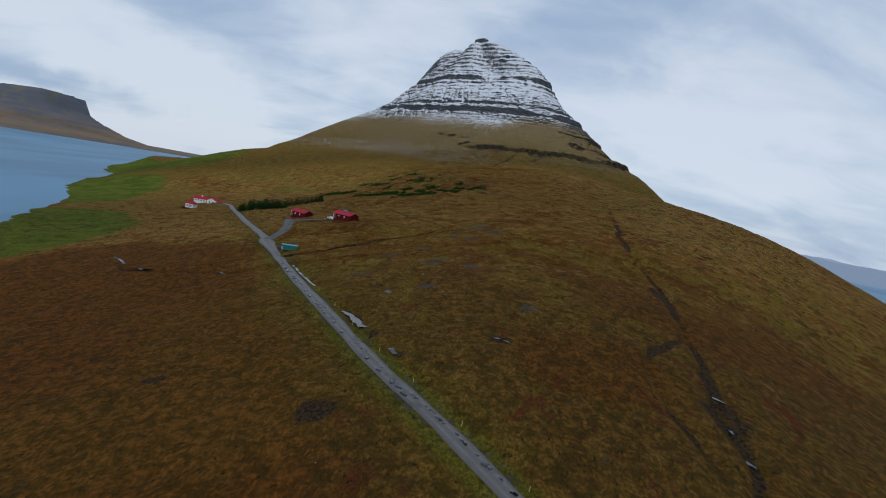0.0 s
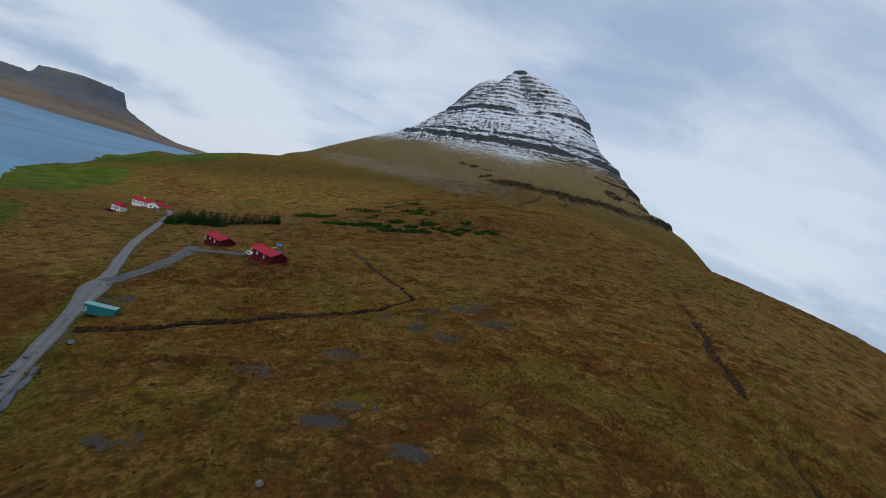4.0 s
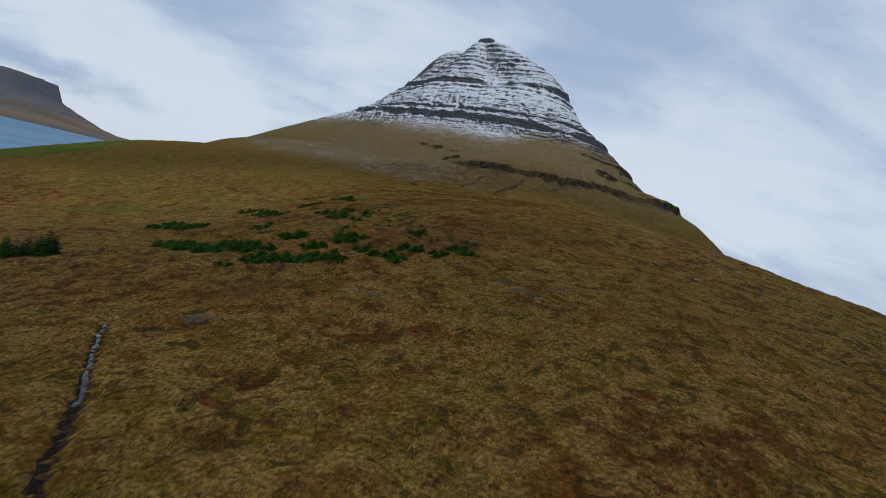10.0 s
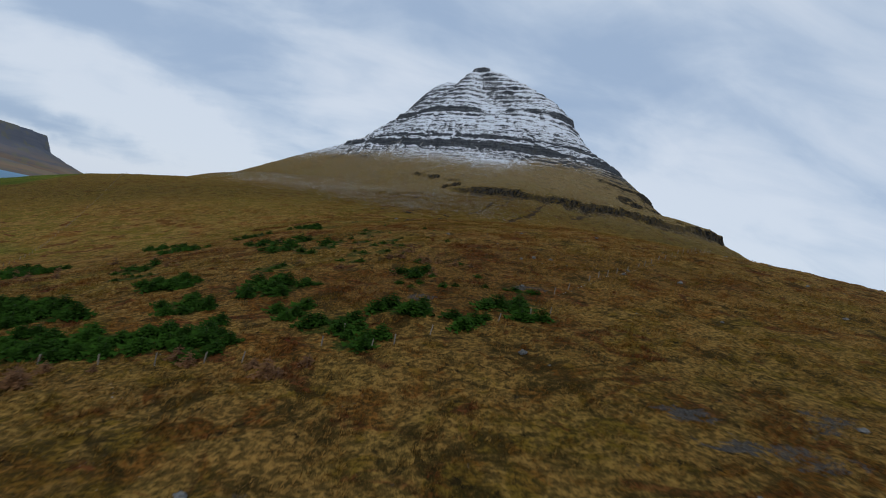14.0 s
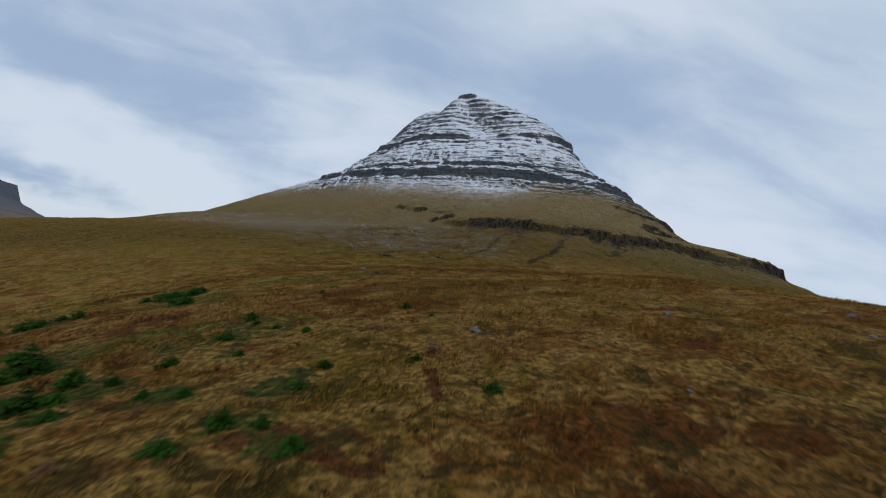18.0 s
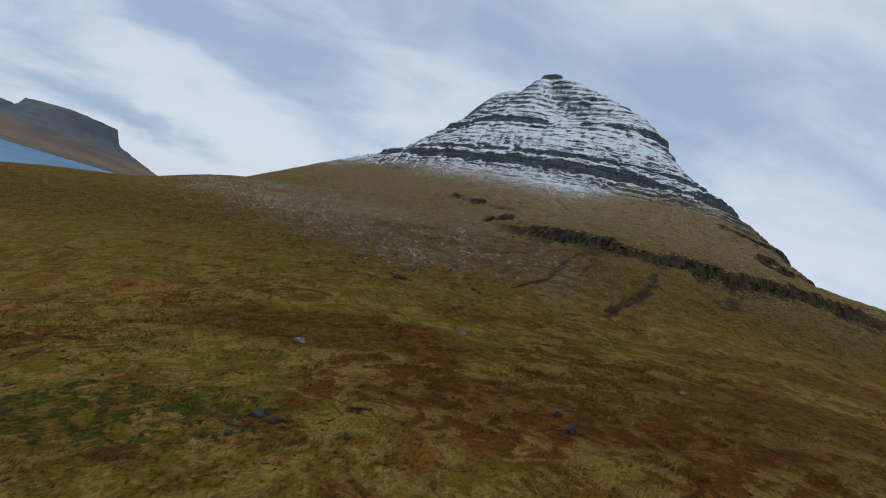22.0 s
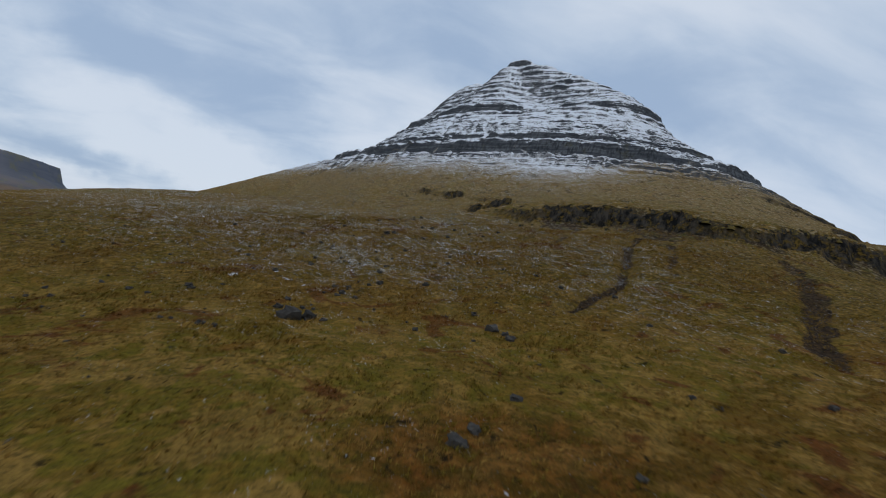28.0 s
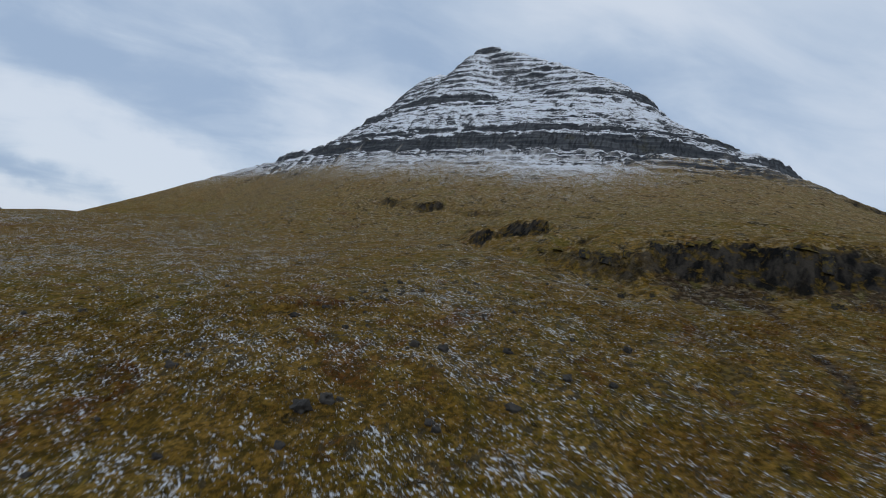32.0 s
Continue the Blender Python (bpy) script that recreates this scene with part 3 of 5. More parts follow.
def water_material(name, colour, scale, tall, rough):
    m, n = material(name)
    where = n.add("NewGeometry").outputs["Position"]
    long_waves = n.add("Mapping", {"Vector": where, "Rotation": (0, 0, 0.5), "Scale": (1.0, 0.35, 1.0)}).outputs[0]
    waves = n.math("ADD", n.noise(long_waves, scale, 5, 0.6), n.math("MULTIPLY", n.noise(where, scale * 0.08, 3), 2.0))
    tint = n.mix(n.ramp(n.noise(long_waves, scale * 0.03, 4, 0.6, 0.5), 0.35, 0.65), colour, tuple(c * 0.72 for c in colour))
    finish(n, tint, rough, waves, 0.25, tall, spec=0.4 if rough < 0.3 else 0.2)
    return m


GROUND = ground_material()
GRAVEL_ROAD, DARK_GRAVEL, BLACK_GRAVEL = road_material("gravel_road", 0.0), road_material("dark_gravel", 0.65), road_material("wet_black_gravel", 0.85)
SEA = water_material("sea_water", (0.105, 0.250, 0.385), 0.12, 0.6, 0.50)
POOL = water_material("pool_water", (0.02, 0.025, 0.03), 2.0, 0.01, 0.04)
ROCK = plain("basalt", (0.036, 0.033, 0.029), 0.9, 0.5, 2.0)
PALE_ROCK = plain("pale_rock", (0.12, 0.118, 0.11), 0.9, 0.5, 2.0)
RED_ROOF = plain("red_roof_sheet", (0.33, 0.020, 0.036), 0.65, 0.2, 0.6, spec=0.08)
PEAT = plain("wet_peat", (0.014, 0.010, 0.007), 0.9, 0.5, 1.5, spec=0.08)
DARK_RED = plain("dark_red_boards", (0.080, 0.009, 0.011), 0.85, 0.3, 1.2, spec=0.08)
WHITE_WALL = plain("white_render", (0.66, 0.67, 0.68), 0.8, 0.12, 0.7)
WHITE_TRIM = plain("white_trim", (0.70, 0.70, 0.70), 0.5, 0.08)
GREY_CONCRETE = plain("concrete", (0.09, 0.085, 0.08), 0.9, 0.25)
TEAL = plain("teal_steel", (0.010, 0.130, 0.125), 0.5, 0.15)
PALE_TEAL = plain("pale_teal_roof", (0.14, 0.33, 0.33), 0.45, 0.15)
OLD_SNOW = plain("old_snow", (0.30, 0.30, 0.30), 0.8, 0.6, 3.0)
WHITE_SNOW = plain("fresh_snow", (0.52, 0.56, 0.62), 0.7, 0.25, 2.0)
BLUE = plain("blue_plastic", (0.012, 0.20, 0.48), 0.4, 0.1)
YELLOW = plain("yellow_plastic", (0.50, 0.36, 0.14), 0.5, 0.15)
WOOD = plain("weathered_wood", (0.17, 0.145, 0.115), 0.85, 0.35, 6.0)
BARK = plain("bark", (0.065, 0.045, 0.032), 0.9, 0.35, 6.0)
SPRUCE = plain("spruce_needles", (0.013, 0.036, 0.007), 0.8, 0.5, 1.5, spec=0.04)
DWARF_PINE = plain("dwarf_pine_needles", (0.019, 0.050, 0.005), 0.8, 0.5, 1.5, spec=0.04)
RUSSET = plain("russet_twigs", (0.135, 0.062, 0.022), 0.85, 0.4, 2.0)
RUBBER = plain("black_rubber", (0.015, 0.015, 0.015), 0.7, 0.2)
CAR_PAINT = plain("silver_car_paint", (0.55, 0.58, 0.60), 0.25, 0.05, spec=0.5)
DARK_GLASS, gn = material("dark_window_glass")
finish(gn, (0.012, 0.015, 0.020), 0.06, spec=0.6)


def blade_material():
    m, n = material("dry_grass_blades")
    geo = n.add("NewGeometry")
    one, where = geo.outputs["Random Per Island"], geo.outputs["Position"]
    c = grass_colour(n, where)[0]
    c = n.mix(n.ramp(one, 0.0, 0.80, 0.75, 0.0), c, (0.036, 0.022, 0.006))
    c = n.mix(n.ramp(one, 0.7, 1.0, 0.0, 0.35), c, (0.300, 0.175, 0.050))
    finish(n, c, 0.9, spec=0.04)
    return m


def crag_material():
    """Dark basalt with joints and stains, mossy where it lies flat."""
    m, n = material("mossy_basalt")
    geo = n.add("NewGeometry")
    where, facing = geo.outputs["Position"], n.add("SeparateXYZ", {0: geo.outputs["Normal"]}).outputs[2]
    c = n.mix(n.ramp(n.noise(where, 0.9, 6, 0.7, 0.4), 0.35, 0.68), (0.010, 0.010, 0.010), (0.046, 0.042, 0.036))
    c = n.mix(n.ramp(n.noise(n.add("Mapping", {"Vector": where, "Scale": (1.4, 1.4, 0.2)}).outputs[0], 1.0, 4, 0.6), 0.36, 0.50, 0.8, 0.0), c, (0.010, 0.010, 0.010))
    c = n.mix(n.ramp(n.noise(where, 0.35, 4), 0.55, 0.70, 0.0, 0.7), c, (0.085, 0.050, 0.015))
    c = n.mix(n.ramp(n.math("ADD", facing, n.math("MULTIPLY", n.math("SUBTRACT", n.noise(where, 1.3, 4), 0.5), 1.2)), 0.22, 0.55), c, n.mix(n.noise(where, 2.5, 3), (0.050, 0.040, 0.007), (0.130, 0.088, 0.016)))
    finish(n, c, 0.9, n.noise(where, 3.0, 5, 0.65), 0.8, 0.25, spec=0.2)
    return m


CRAG_ROCK = crag_material()
BLADES = blade_material()

# ---- ground, road, sea ----
xs = steps((-3400, -800, 130), (-800, -420, 14), (-420, -160, 4), (-160, 330, 1.3), (330, 520, 4), (520, 1500, 40))
ys = steps((-900, -60, 60), (-60, 60, 3), (60, 1000, 1.3), (1000, 1450, 2.0), (1450, 2600, 50))
ground_me, gc = sheet(xs, ys, height)
ground_me.materials.append(GROUND)
gx, gy, gz = gc.T
# mats of dwarf pine, then looser clumps farther up: x, y, radius
MATS = ((-48, 385, 6.5), (-38, 387, 6), (-30, 373, 5.5), (-22, 375, 5), (-14, 377, 5.5), (-9, 373, 3), (-44, 392, 5), (-57, 389, 6), (-66, 397, 5), (-36, 366, 2), (-103, 463, 7), (-92, 456, 7), (-84, 450, 6), (-31, 407, 5), (-12, 401, 5.5), (-20, 392, 4.5), (2, 382, 4), (6, 376, 3), (10, 388, 4), (9, 411, 3), (18, 383, 3), (25, 391, 3.5), (27, 385, 2.5), (-5, 387, 3))
COPSES = ((-59, 467, 7), (-68, 482, 6), (-31, 454, 6), (-24, 442, 5.5), (-52, 497, 6), (-39, 512, 5), (-78, 492, 6), (-50, 430, 4.5), (-44, 418, 4), (-18, 417, 4), (-16, 434, 3), (-13, 440, 3), (-6, 446, 3), (-4, 429, 3), (-3, 421, 2.5), (1, 430, 2), (3, 437, 2), (-6, 402, 2.5), (28, 400, 2.5), (-35, 510, 4), (-6, 464, 2.5), (-13, 450, 3.5), (-3, 437, 2.2), (1, 440, 1.8), (-6, 456, 2.2), (-31, 501, 3.5), (-23, 457, 3.5), (-13, 444, 2.5), (1, 446, 1.5), (2, 450, 1.2))
LONE = ((11, 411), (12, 417), (13, 408), (11, 404), (18, 419), (15, 402), (17, 403), (22, 403), (25, 401), (30, 400), (8, 404), (10, 401), (10, 421), (10, 450), (15, 443), (-1, 462), (-6, 503), (8, 471), (11, 465), (-8, 461), (0, 440), (6, 428), (-10, 455), (21, 409), (-6, 492), (-9, 470))


def clump_depth(x, y, clumps):
    """Metres inside the nearest clump (negative outside)."""
    best = np.full(np.shape(x), -1e9)
    for cx, cy, r in clumps:
        best = np.maximum(best, r - np.hypot(x - cx, y - cy))
    return best


NEAR_FIELD = ((-190, 318), (-188, 262), (-195, 226), (-240, 150), (-420, 120), (-420, 330), (-310, 405), (-250, 400))
MID_FIELD = ((-300, 470), (-305, 560), (-360, 640), (-460, 640), (-440, 560), (-330, 440))
FAR_FIELD = ((-300, 700), (-290, 850), (-420, 1000), (-760, 1150), (-560, 780), (-450, 640), (-360, 660))
SMALL_FIELD = ((-200, 520), (-150, 500), (-120, 515), (-170, 540))
edge = fbm(gx, gy, 60, 3, 81) * 26
field = sum(smooth(polygon_depth(gx, gy, p) + edge, -3, 5) for p in (NEAR_FIELD, MID_FIELD, FAR_FIELD)) + 0.6 * smooth(polygon_depth(gx, gy, SMALL_FIELD) + edge, -3, 12)
field = np.maximum(field, 0.5 * smooth(4.8 - line_distance(gx, gy, ROAD) + edge * 0.12, 0, 1.4) * smooth(270 - gy, 0, 40))
HEATH = ((-34, 130), (-66, 190), (-92, 236), (-150, 262), (-182, 240), (-200, 120), (-120, 20), (0, -60), (10, 40), (-14, 84))
heath = smooth(polygon_depth(gx, gy, HEATH) + edge * 0.6, -4, 10)
for cx, cy, rx, ry, much in ((-6, 566, 30, 15, 1.0), (75, 560, 34, 18, 0.9), (14, 493, 22, 9, 0.8), (36, 540, 30, 10, 0.8), (120, 606, 70, 11, 0.7), (10, 478, 12, 6, 0.7), (95, 150, 40, 18, 0.6), (40, 108, 18, 14, 0.7), (14, 600, 10, 8, 0.8), (8, 402, 30, 12, 0.6), (42, 424, 40, 14, 0.55), (-20, 345, 18, 10, 0.5), (-48, 262, 22, 12, 0.45)):
    heath = np.maximum(heath, much * smooth(1.25 - np.hypot((gx - cx) / rx, (gy - cy) / ry) + edge * 0.02, 0, 0.5))
olive = smooth(gy + edge * 2, 600, 680) * smooth(190 - gz, 0, 30) + 0.7 * smooth(fbm(gx, gy, 80, 3, 85), 0.02, 0.2)
olive = np.maximum(olive, smooth(11 - line_distance(gx, gy, ROAD) + edge * 0.3, 0, 4))
heath = heath * smooth(line_distance(gx, gy, ROAD) + edge * 0.3, 8, 12)
wob = fbm(gx, gy, 12, 2, 75) * 3
soil = np.exp(-(line_distance(gx + wob, gy - wob, DITCH) / 0.85) ** 2)
soil = np.maximum(soil, np.exp(-(line_distance(gx + wob, gy - wob - 0.6, DITCH[:5]) / 0.75) ** 2) * (0.5 + 0.8 * value_noise(gx, gy, 6, 83)))
for brook, wide in ((BROOK, 1.9), (SIDE_BROOK, 1.2), (RILL, 1.0)):
    soil = np.maximum(soil, np.exp(-(line_distance(gx + wob * 1.4, gy - wob, brook) / wide) ** 2) * (0.25 + 0.9 * value_noise(gx, gy, 9, 88)))
for track in SHEEP_TRACKS:
    soil = np.maximum(soil, 0.50 * np.exp(-(line_distance(gx, gy, track) / 0.8) ** 2))
rise, crag = crag_line(gx, gy, plain_height(gx, gy))
soil = np.maximum(soil, crag * smooth(-rise, -1, 1) * np.exp(-np.maximum(-rise, 0) / 4.5) * (0.3 + 1.1 * value_noise(gx, gy * 0.4, 10, 61)))
for gull, wide, much in GULLIES:
    soil = np.maximum(soil, min(1.0, 0.5 + 0.4 * much) * np.exp(-(line_distance(gx + wob, gy - wob, gull) / wide) ** 2) * (0.4 + 1.0 * value_noise(gx, gy, 4, 89)))
for cx, cy, rx, ry in ((-17, 87, 5, 5), (-66, 215, 6, 4), (-18, 127, 2.6, 7), (-12, 116, 2, 5), (-55, 103, 4, 2), (66, 100, 6, 9), (79, 170, 4, 12), (18, 114, 3, 1.5), (-5, 106, 2, 2.5), (1, 524, 3.5, 1.5), (8, 529, 2.2, 1.2), (25, 548, 2.2, 1.2), (29, 534, 3, 1.4), (-38, 497, 4, 2), (-61, 528, 6, 3), (-23, 482, 3, 2), (-27, 320, 3.5, 2), (-22, 323, 3, 2.5), (-3, 272, 2, 1.5)):
    soil = np.maximum(soil, np.exp(-((gx - cx + wob) / rx) ** 2 - ((gy - cy + wob) / ry) ** 2) * (0.35 + 0.8 * value_noise(gx, gy, 3, 84)))
gravel = np.zeros_like(gx)
for cx, cy, rx, ry in ((8, 232, 4, 3), (17, 238, 5, 4), (25, 228, 6, 3), (7, 219, 3, 4), (14, 214, 3.5, 4), (6, 346, 2.5, 1.6), (41, 357, 5, 1.8), (48, 361, 2, 1.5), (36, 361, 3, 1.2), (-57, 291, 7, 5), (12, 395, 3, 2), (29, 403, 3, 1.5), (-66, 222, 5, 4), (12, 168, 4, 2), (2, 178, 5, 2)):
    gravel = np.maximum(gravel, smooth(1.4 - np.hypot((gx - cx) / rx, (gy - cy) / ry), 0, 0.8))
for cx, cy, rx, ry in ((-24, 164, 4, 2.5), (-17, 187, 4, 3), (-5, 198, 4, 3), (-1, 173, 4, 2.5), (-1, 148, 3, 2), (27, 133, 3, 2.5), (20, 245, 4, 3), (-2, 225, 3, 2.5), (44, 356, 4, 2), (50, 364, 3, 2), (-23, 326, 4, 2.5), (-9, 262, 2.5, 2)):
    gravel = np.maximum(gravel, smooth(1.4 - np.hypot((gx - cx) / rx, (gy - cy) / ry), 0, 0.8))
gravel = np.maximum(gravel, smooth(3.6 - line_distance(gx, gy, ROAD), 0, 1.2) * 0.75)
snow = np.exp(-((gx - 58) / 34) ** 2 - ((gz - 222) / 22) ** 2)
crag_all = np.clip(crag * smooth(rise, -2.5, -0.8) * smooth(9 - rise, 0, 4) + sum(firm * smooth(over, -1.8, -0.6) * smooth(5 - over, 0, 3) for over, firm in outcrop_line(gx, gy, plain_height(gx, gy))) + smooth(gx, 160, 190) * smooth(gz, 164, 176) * smooth(235 - gz, 0, 20), 0, 1)
pine = smooth(clump_depth(gx, gy, MATS + COPSES) + fbm(gx, gy, 5, 2, 40) * 3, -0.6, 1.0)
# dark green growth around the clumps; also paints vignetted dimness into the ground colour
for cx, cy, rx, ry in ((-14, 524, 20, 9), (-16, 466, 18, 12), (-30, 500, 14, 9)):
    pine = np.maximum(pine, 0.85 * smooth(1.3 - np.hypot((gx - cx) / rx, (gy - cy) / ry), 0, 0.8))
for key, values in (("pine", pine), ("field", field), ("heath", heath), ("olive", olive), ("soil", soil), ("gravel", gravel), ("snow", snow), ("crag", crag_all)):
    layer = ground_me.attributes.new(key, "FLOAT", "POINT")
    layer.data.foreach_set("value", np.clip(values, 0, 1).astype(np.float32))
ground = tagged(new("ground", ground_me), "autumn moor rising to a snow-dusted terraced mountain", "ground", kind="structure")

sea_me, _ = sheet(steps((-6300, 6300, 350)), steps((-4000, 6300, 350)), lambda x, y: x * 0)
sea_me.materials.append(SEA)
tagged(new("water", sea_me), "grey-blue fjord water with light ripples", "water", kind="structure")


def along(line, step):
    """Points every step metres along a rounded line, with the way it goes."""
    pts = [Vector(p) for p in line]
    out = []
    for i in range(len(pts) - 1):
        p0, p1, p2, p3 = pts[max(i - 1, 0)], pts[i], pts[i + 1], pts[min(i + 2, len(pts) - 1)]
        n = max(1, round((p2 - p1).length / step))
        for k in range(n):
            u = k / n
            out.append(0.5 * (2 * p1 + (p2 - p0) * u + (2 * p0 - 5 * p1 + 4 * p2 - p3) * u * u + (3 * p1 - p0 - 3 * p2 + p3) * u ** 3))
    return out + [pts[-1]]


def z_at(x, y):
    return float(height(np.array([float(x)]), np.array([float(y)]))[0])


def ribbon(name, line, width, label, mat, bulge=0.0):
    pts = along(line, 1.5)
    p = np.array([(q.x, q.y) for q in pts])
    way = np.gradient(p, axis=0)
    way /= np.linalg.norm(way, axis=1)[:, None]
    side = np.stack([way[:, 1], -way[:, 0]], 1)
    across = np.array([-0.5, -0.44, -0.32, -0.2, -0.08, 0.08, 0.2, 0.32, 0.44, 0.5])
    lift = np.array([-0.25, 0.10, 0.14, 0.16, 0.2, 0.2, 0.16, 0.14, 0.10, -0.25])
    ruts = np.array([0, 0.1, 0.3, 1.0, 0.2, 0.2, 1.0, 0.3, 0.1, 0])
    wide = width * (1 + 0.10 * np.sin(np.arange(len(p)) * 0.37) * np.cos(np.arange(len(p)) * 0.11) + bulge * np.exp(-((p[:, 1] - 229) / 11) ** 2))
    q = p[:, None, :] + side[:, None, :] * (across[None, :, None] * wide[:, None, None])
    mid = height(p[:, 0], p[:, 1])
    z = np.maximum(height(q[..., 0], q[..., 1]), mid[:, None] - 0.05) + lift[None, :]
    co = np.concatenate([q, z[..., None]], -1).reshape(-1, 3)
    m, k = len(p), len(across)
    faces = [(i * k + j, i * k + j + 1, (i + 1) * k + j + 1, (i + 1) * k + j) for i in range(m - 1) for j in range(k - 1)]
    me = bpy.data.meshes.new(name)
    me.from_pydata(co.tolist(), [], faces)
    me.polygons.foreach_set("use_smooth", np.ones(len(faces), bool))
    layer = me.attributes.new("track", "FLOAT", "POINT")
    layer.data.foreach_set("value", np.tile(ruts, m).astype(np.float32))
    me.materials.append(mat)
    return tagged(new(name, me), label, "road", kind="structure")


ribbon("road", ROAD, 3.5, "wet grey gravel farm road with potholes", GRAVEL_ROAD, 0.9)
ribbon("drive", DRIVE, 5.0, "gravel drive to the red cabins", DARK_GRAVEL)
ribbon("parking", PARKING, 6.5, "dark gravel parking beside the red cabins", BLACK_GRAVEL)
ribbon("farm_yard", FARM_YARD, 4.0, "gravel yard before the white farmhouse", DARK_GRAVEL)

# ---- far land ----
FAR, fn_ = material("far_hills")
where_ = fn_.add("NewGeometry").outputs["Position"]
tall_ = fn_.add("SeparateXYZ", {0: where_}).outputs[2]
bands_ = fn_.add("Mapping", {"Vector": where_, "Scale": (0.003, 0.003, 0.05)}).outputs[0]
col_ = fn_.mix(fn_.ramp(fn_.math("ADD", tall_, fn_.math("MULTIPLY", fn_.noise(where_, 0.006, 4), 50.0)), 60.0, 190.0), (0.205, 0.140, 0.090), (0.120, 0.122, 0.140))
col_ = fn_.mix(fn_.ramp(fn_.noise(bands_, 1.0, 5), 0.42, 0.62, 0.0, 0.6), col_, (0.085, 0.098, 0.125))
col_ = fn_.mix(fn_.ramp(fn_.noise(where_, 0.012, 6, 0.65), 0.50, 0.62, 0.0, 0.55), col_, (0.165, 0.150, 0.085))
finish(fn_, col_, 0.95, spec=0.1)
# snowy hills with the bluish air haze mixed into their base colours
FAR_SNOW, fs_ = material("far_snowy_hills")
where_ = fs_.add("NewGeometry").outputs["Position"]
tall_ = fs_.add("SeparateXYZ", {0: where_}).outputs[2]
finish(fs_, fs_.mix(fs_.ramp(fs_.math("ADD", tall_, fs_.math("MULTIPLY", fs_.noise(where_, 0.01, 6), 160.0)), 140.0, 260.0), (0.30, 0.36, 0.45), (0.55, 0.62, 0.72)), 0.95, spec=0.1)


def butte_height(x, y):
    """A flat-topped hill with a steep rim and a long apron, a lower plateau west of it, and a low spit with a lagoon before it."""
    x, y = x + fbm(x, y, 90, 2, 90) * 30, y + 0 * x
    u, v = (x + 2968) * 0.812 + (y - 3695) * 0.584, -(x + 2968) * 0.584 + (y - 3695) * 0.812
    rim = 275 + fbm(x, y, 190, 3, 91) * 90 - np.hypot(u + 25, v * 0.55)
    apron = np.clip((rim + 560) / 560, 0, 1)
    west = smooth(-u, 80, 350) * smooth(2100 + u, 0, 1200) * smooth(800 - np.abs(v), 0, 560)
    z = 7 + np.maximum(172 * apron ** 1.9, 196 * west) + 88 * smooth(rim, -14, 14) * (0.85 + 0.15 * smooth(u, -220, 80))
    z = z - 12 * smooth(z, 25, 90) * np.abs(fbm(x, y, 110, 3, 96)) * 4 * smooth(-rim, 0, 60)
    front = -1320 + fbm(x, y, 500, 3, 93) * 260 + np.maximum(u, 0) * 0.50
    spit = smooth(v, front, front + 40) * smooth(2300 - u, 0, 400)
    lagoon = smooth(v, front + 330, front + 360) * smooth(front + 520 - v + np.minimum(900 - u, 0) * 0.2, 0, 40) * smooth(u, -900, -600)
    return np.where(spit > 0.02, z * spit * (1 - lagoon) - 4 * lagoon + fbm(x, y, 120, 4, 95) * 16 * smooth(z, 15, 60) - (1 - spit) * 6, -6)


far_me, _ = sheet(steps((-5600, -700, 30)), steps((1300, 5600, 34)), butte_height)
far_me.materials.append(FAR)
tagged(new("far_headland", far_me), "flat-topped brown hill on a low spit across the water", "hill", kind="structure")


def east_height(x, y):
    return -8 + (52 + fbm(x, y, 700, 4, 97) * 110) * smooth(np.hypot(x, y), 2500, 3100) * smooth(x - y * 0.45, 250, 500)


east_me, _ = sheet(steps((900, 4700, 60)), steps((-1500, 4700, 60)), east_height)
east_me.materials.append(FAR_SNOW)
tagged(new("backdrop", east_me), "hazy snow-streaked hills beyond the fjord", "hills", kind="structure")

# ---- builders ----


def part(name, bm, mat, parent=None, label="", flat=True):
    me = bpy.data.meshes.new(name)
    if not flat:
        for f in bm.faces:
            f.smooth = True
    bm.to_mesh(me)
    bm.free()
    me.materials.append(mat)
    ob = new(name, me)
    ob.parent = parent
    return tagged(ob, label)


def thing(name, label, category, group="", at=None):
    """An empty at the foot of a thing, on the ground."""
    return tagged(new(name), label, category, group)


def box(bm, x0, x1, y0, y1, z0, z1):
    v = [bm.verts.new((x, y, z)) for z in (z0, z1) for x, y in ((x0, y0), (x1, y0), (x1, y1), (x0, y1))]
    for f in ((3, 2, 1, 0), (4, 5, 6, 7), (0, 1, 5, 4), (1, 2, 6, 5), (2, 3, 7, 6), (3, 0, 4, 7)):
        bm.faces.new([v[i] for i in f])
    return bm


def boxed(x0, x1, y0, y1, z0, z1, soft=0.0):
    bm = box(bmesh.new(), x0, x1, y0, y1, z0, z1)
    if soft:
        bmesh.ops.bevel(bm, geom=bm.edges[:], offset=soft, segments=1, affect="EDGES")
    return bm


def gabled(x0, x1, y0, y1, z0, eave, ridge):
    """A house body with a gable at each end of its length (x)."""
    bm, mid = bmesh.new(), (y0 + y1) / 2
    ring = [(y0, z0), (y1, z0), (y1, eave), (mid, ridge), (y0, eave)]
    a, b = [bm.verts.new((x0, y, z)) for y, z in ring], [bm.verts.new((x1, y, z)) for y, z in ring]
    bm.faces.new(a[::-1]), bm.faces.new(b)
    for i in range(5):
        bm.faces.new((a[i], a[(i + 1) % 5], b[(i + 1) % 5], b[i]))
    bmesh.ops.recalc_face_normals(bm, faces=bm.faces)
    return bm


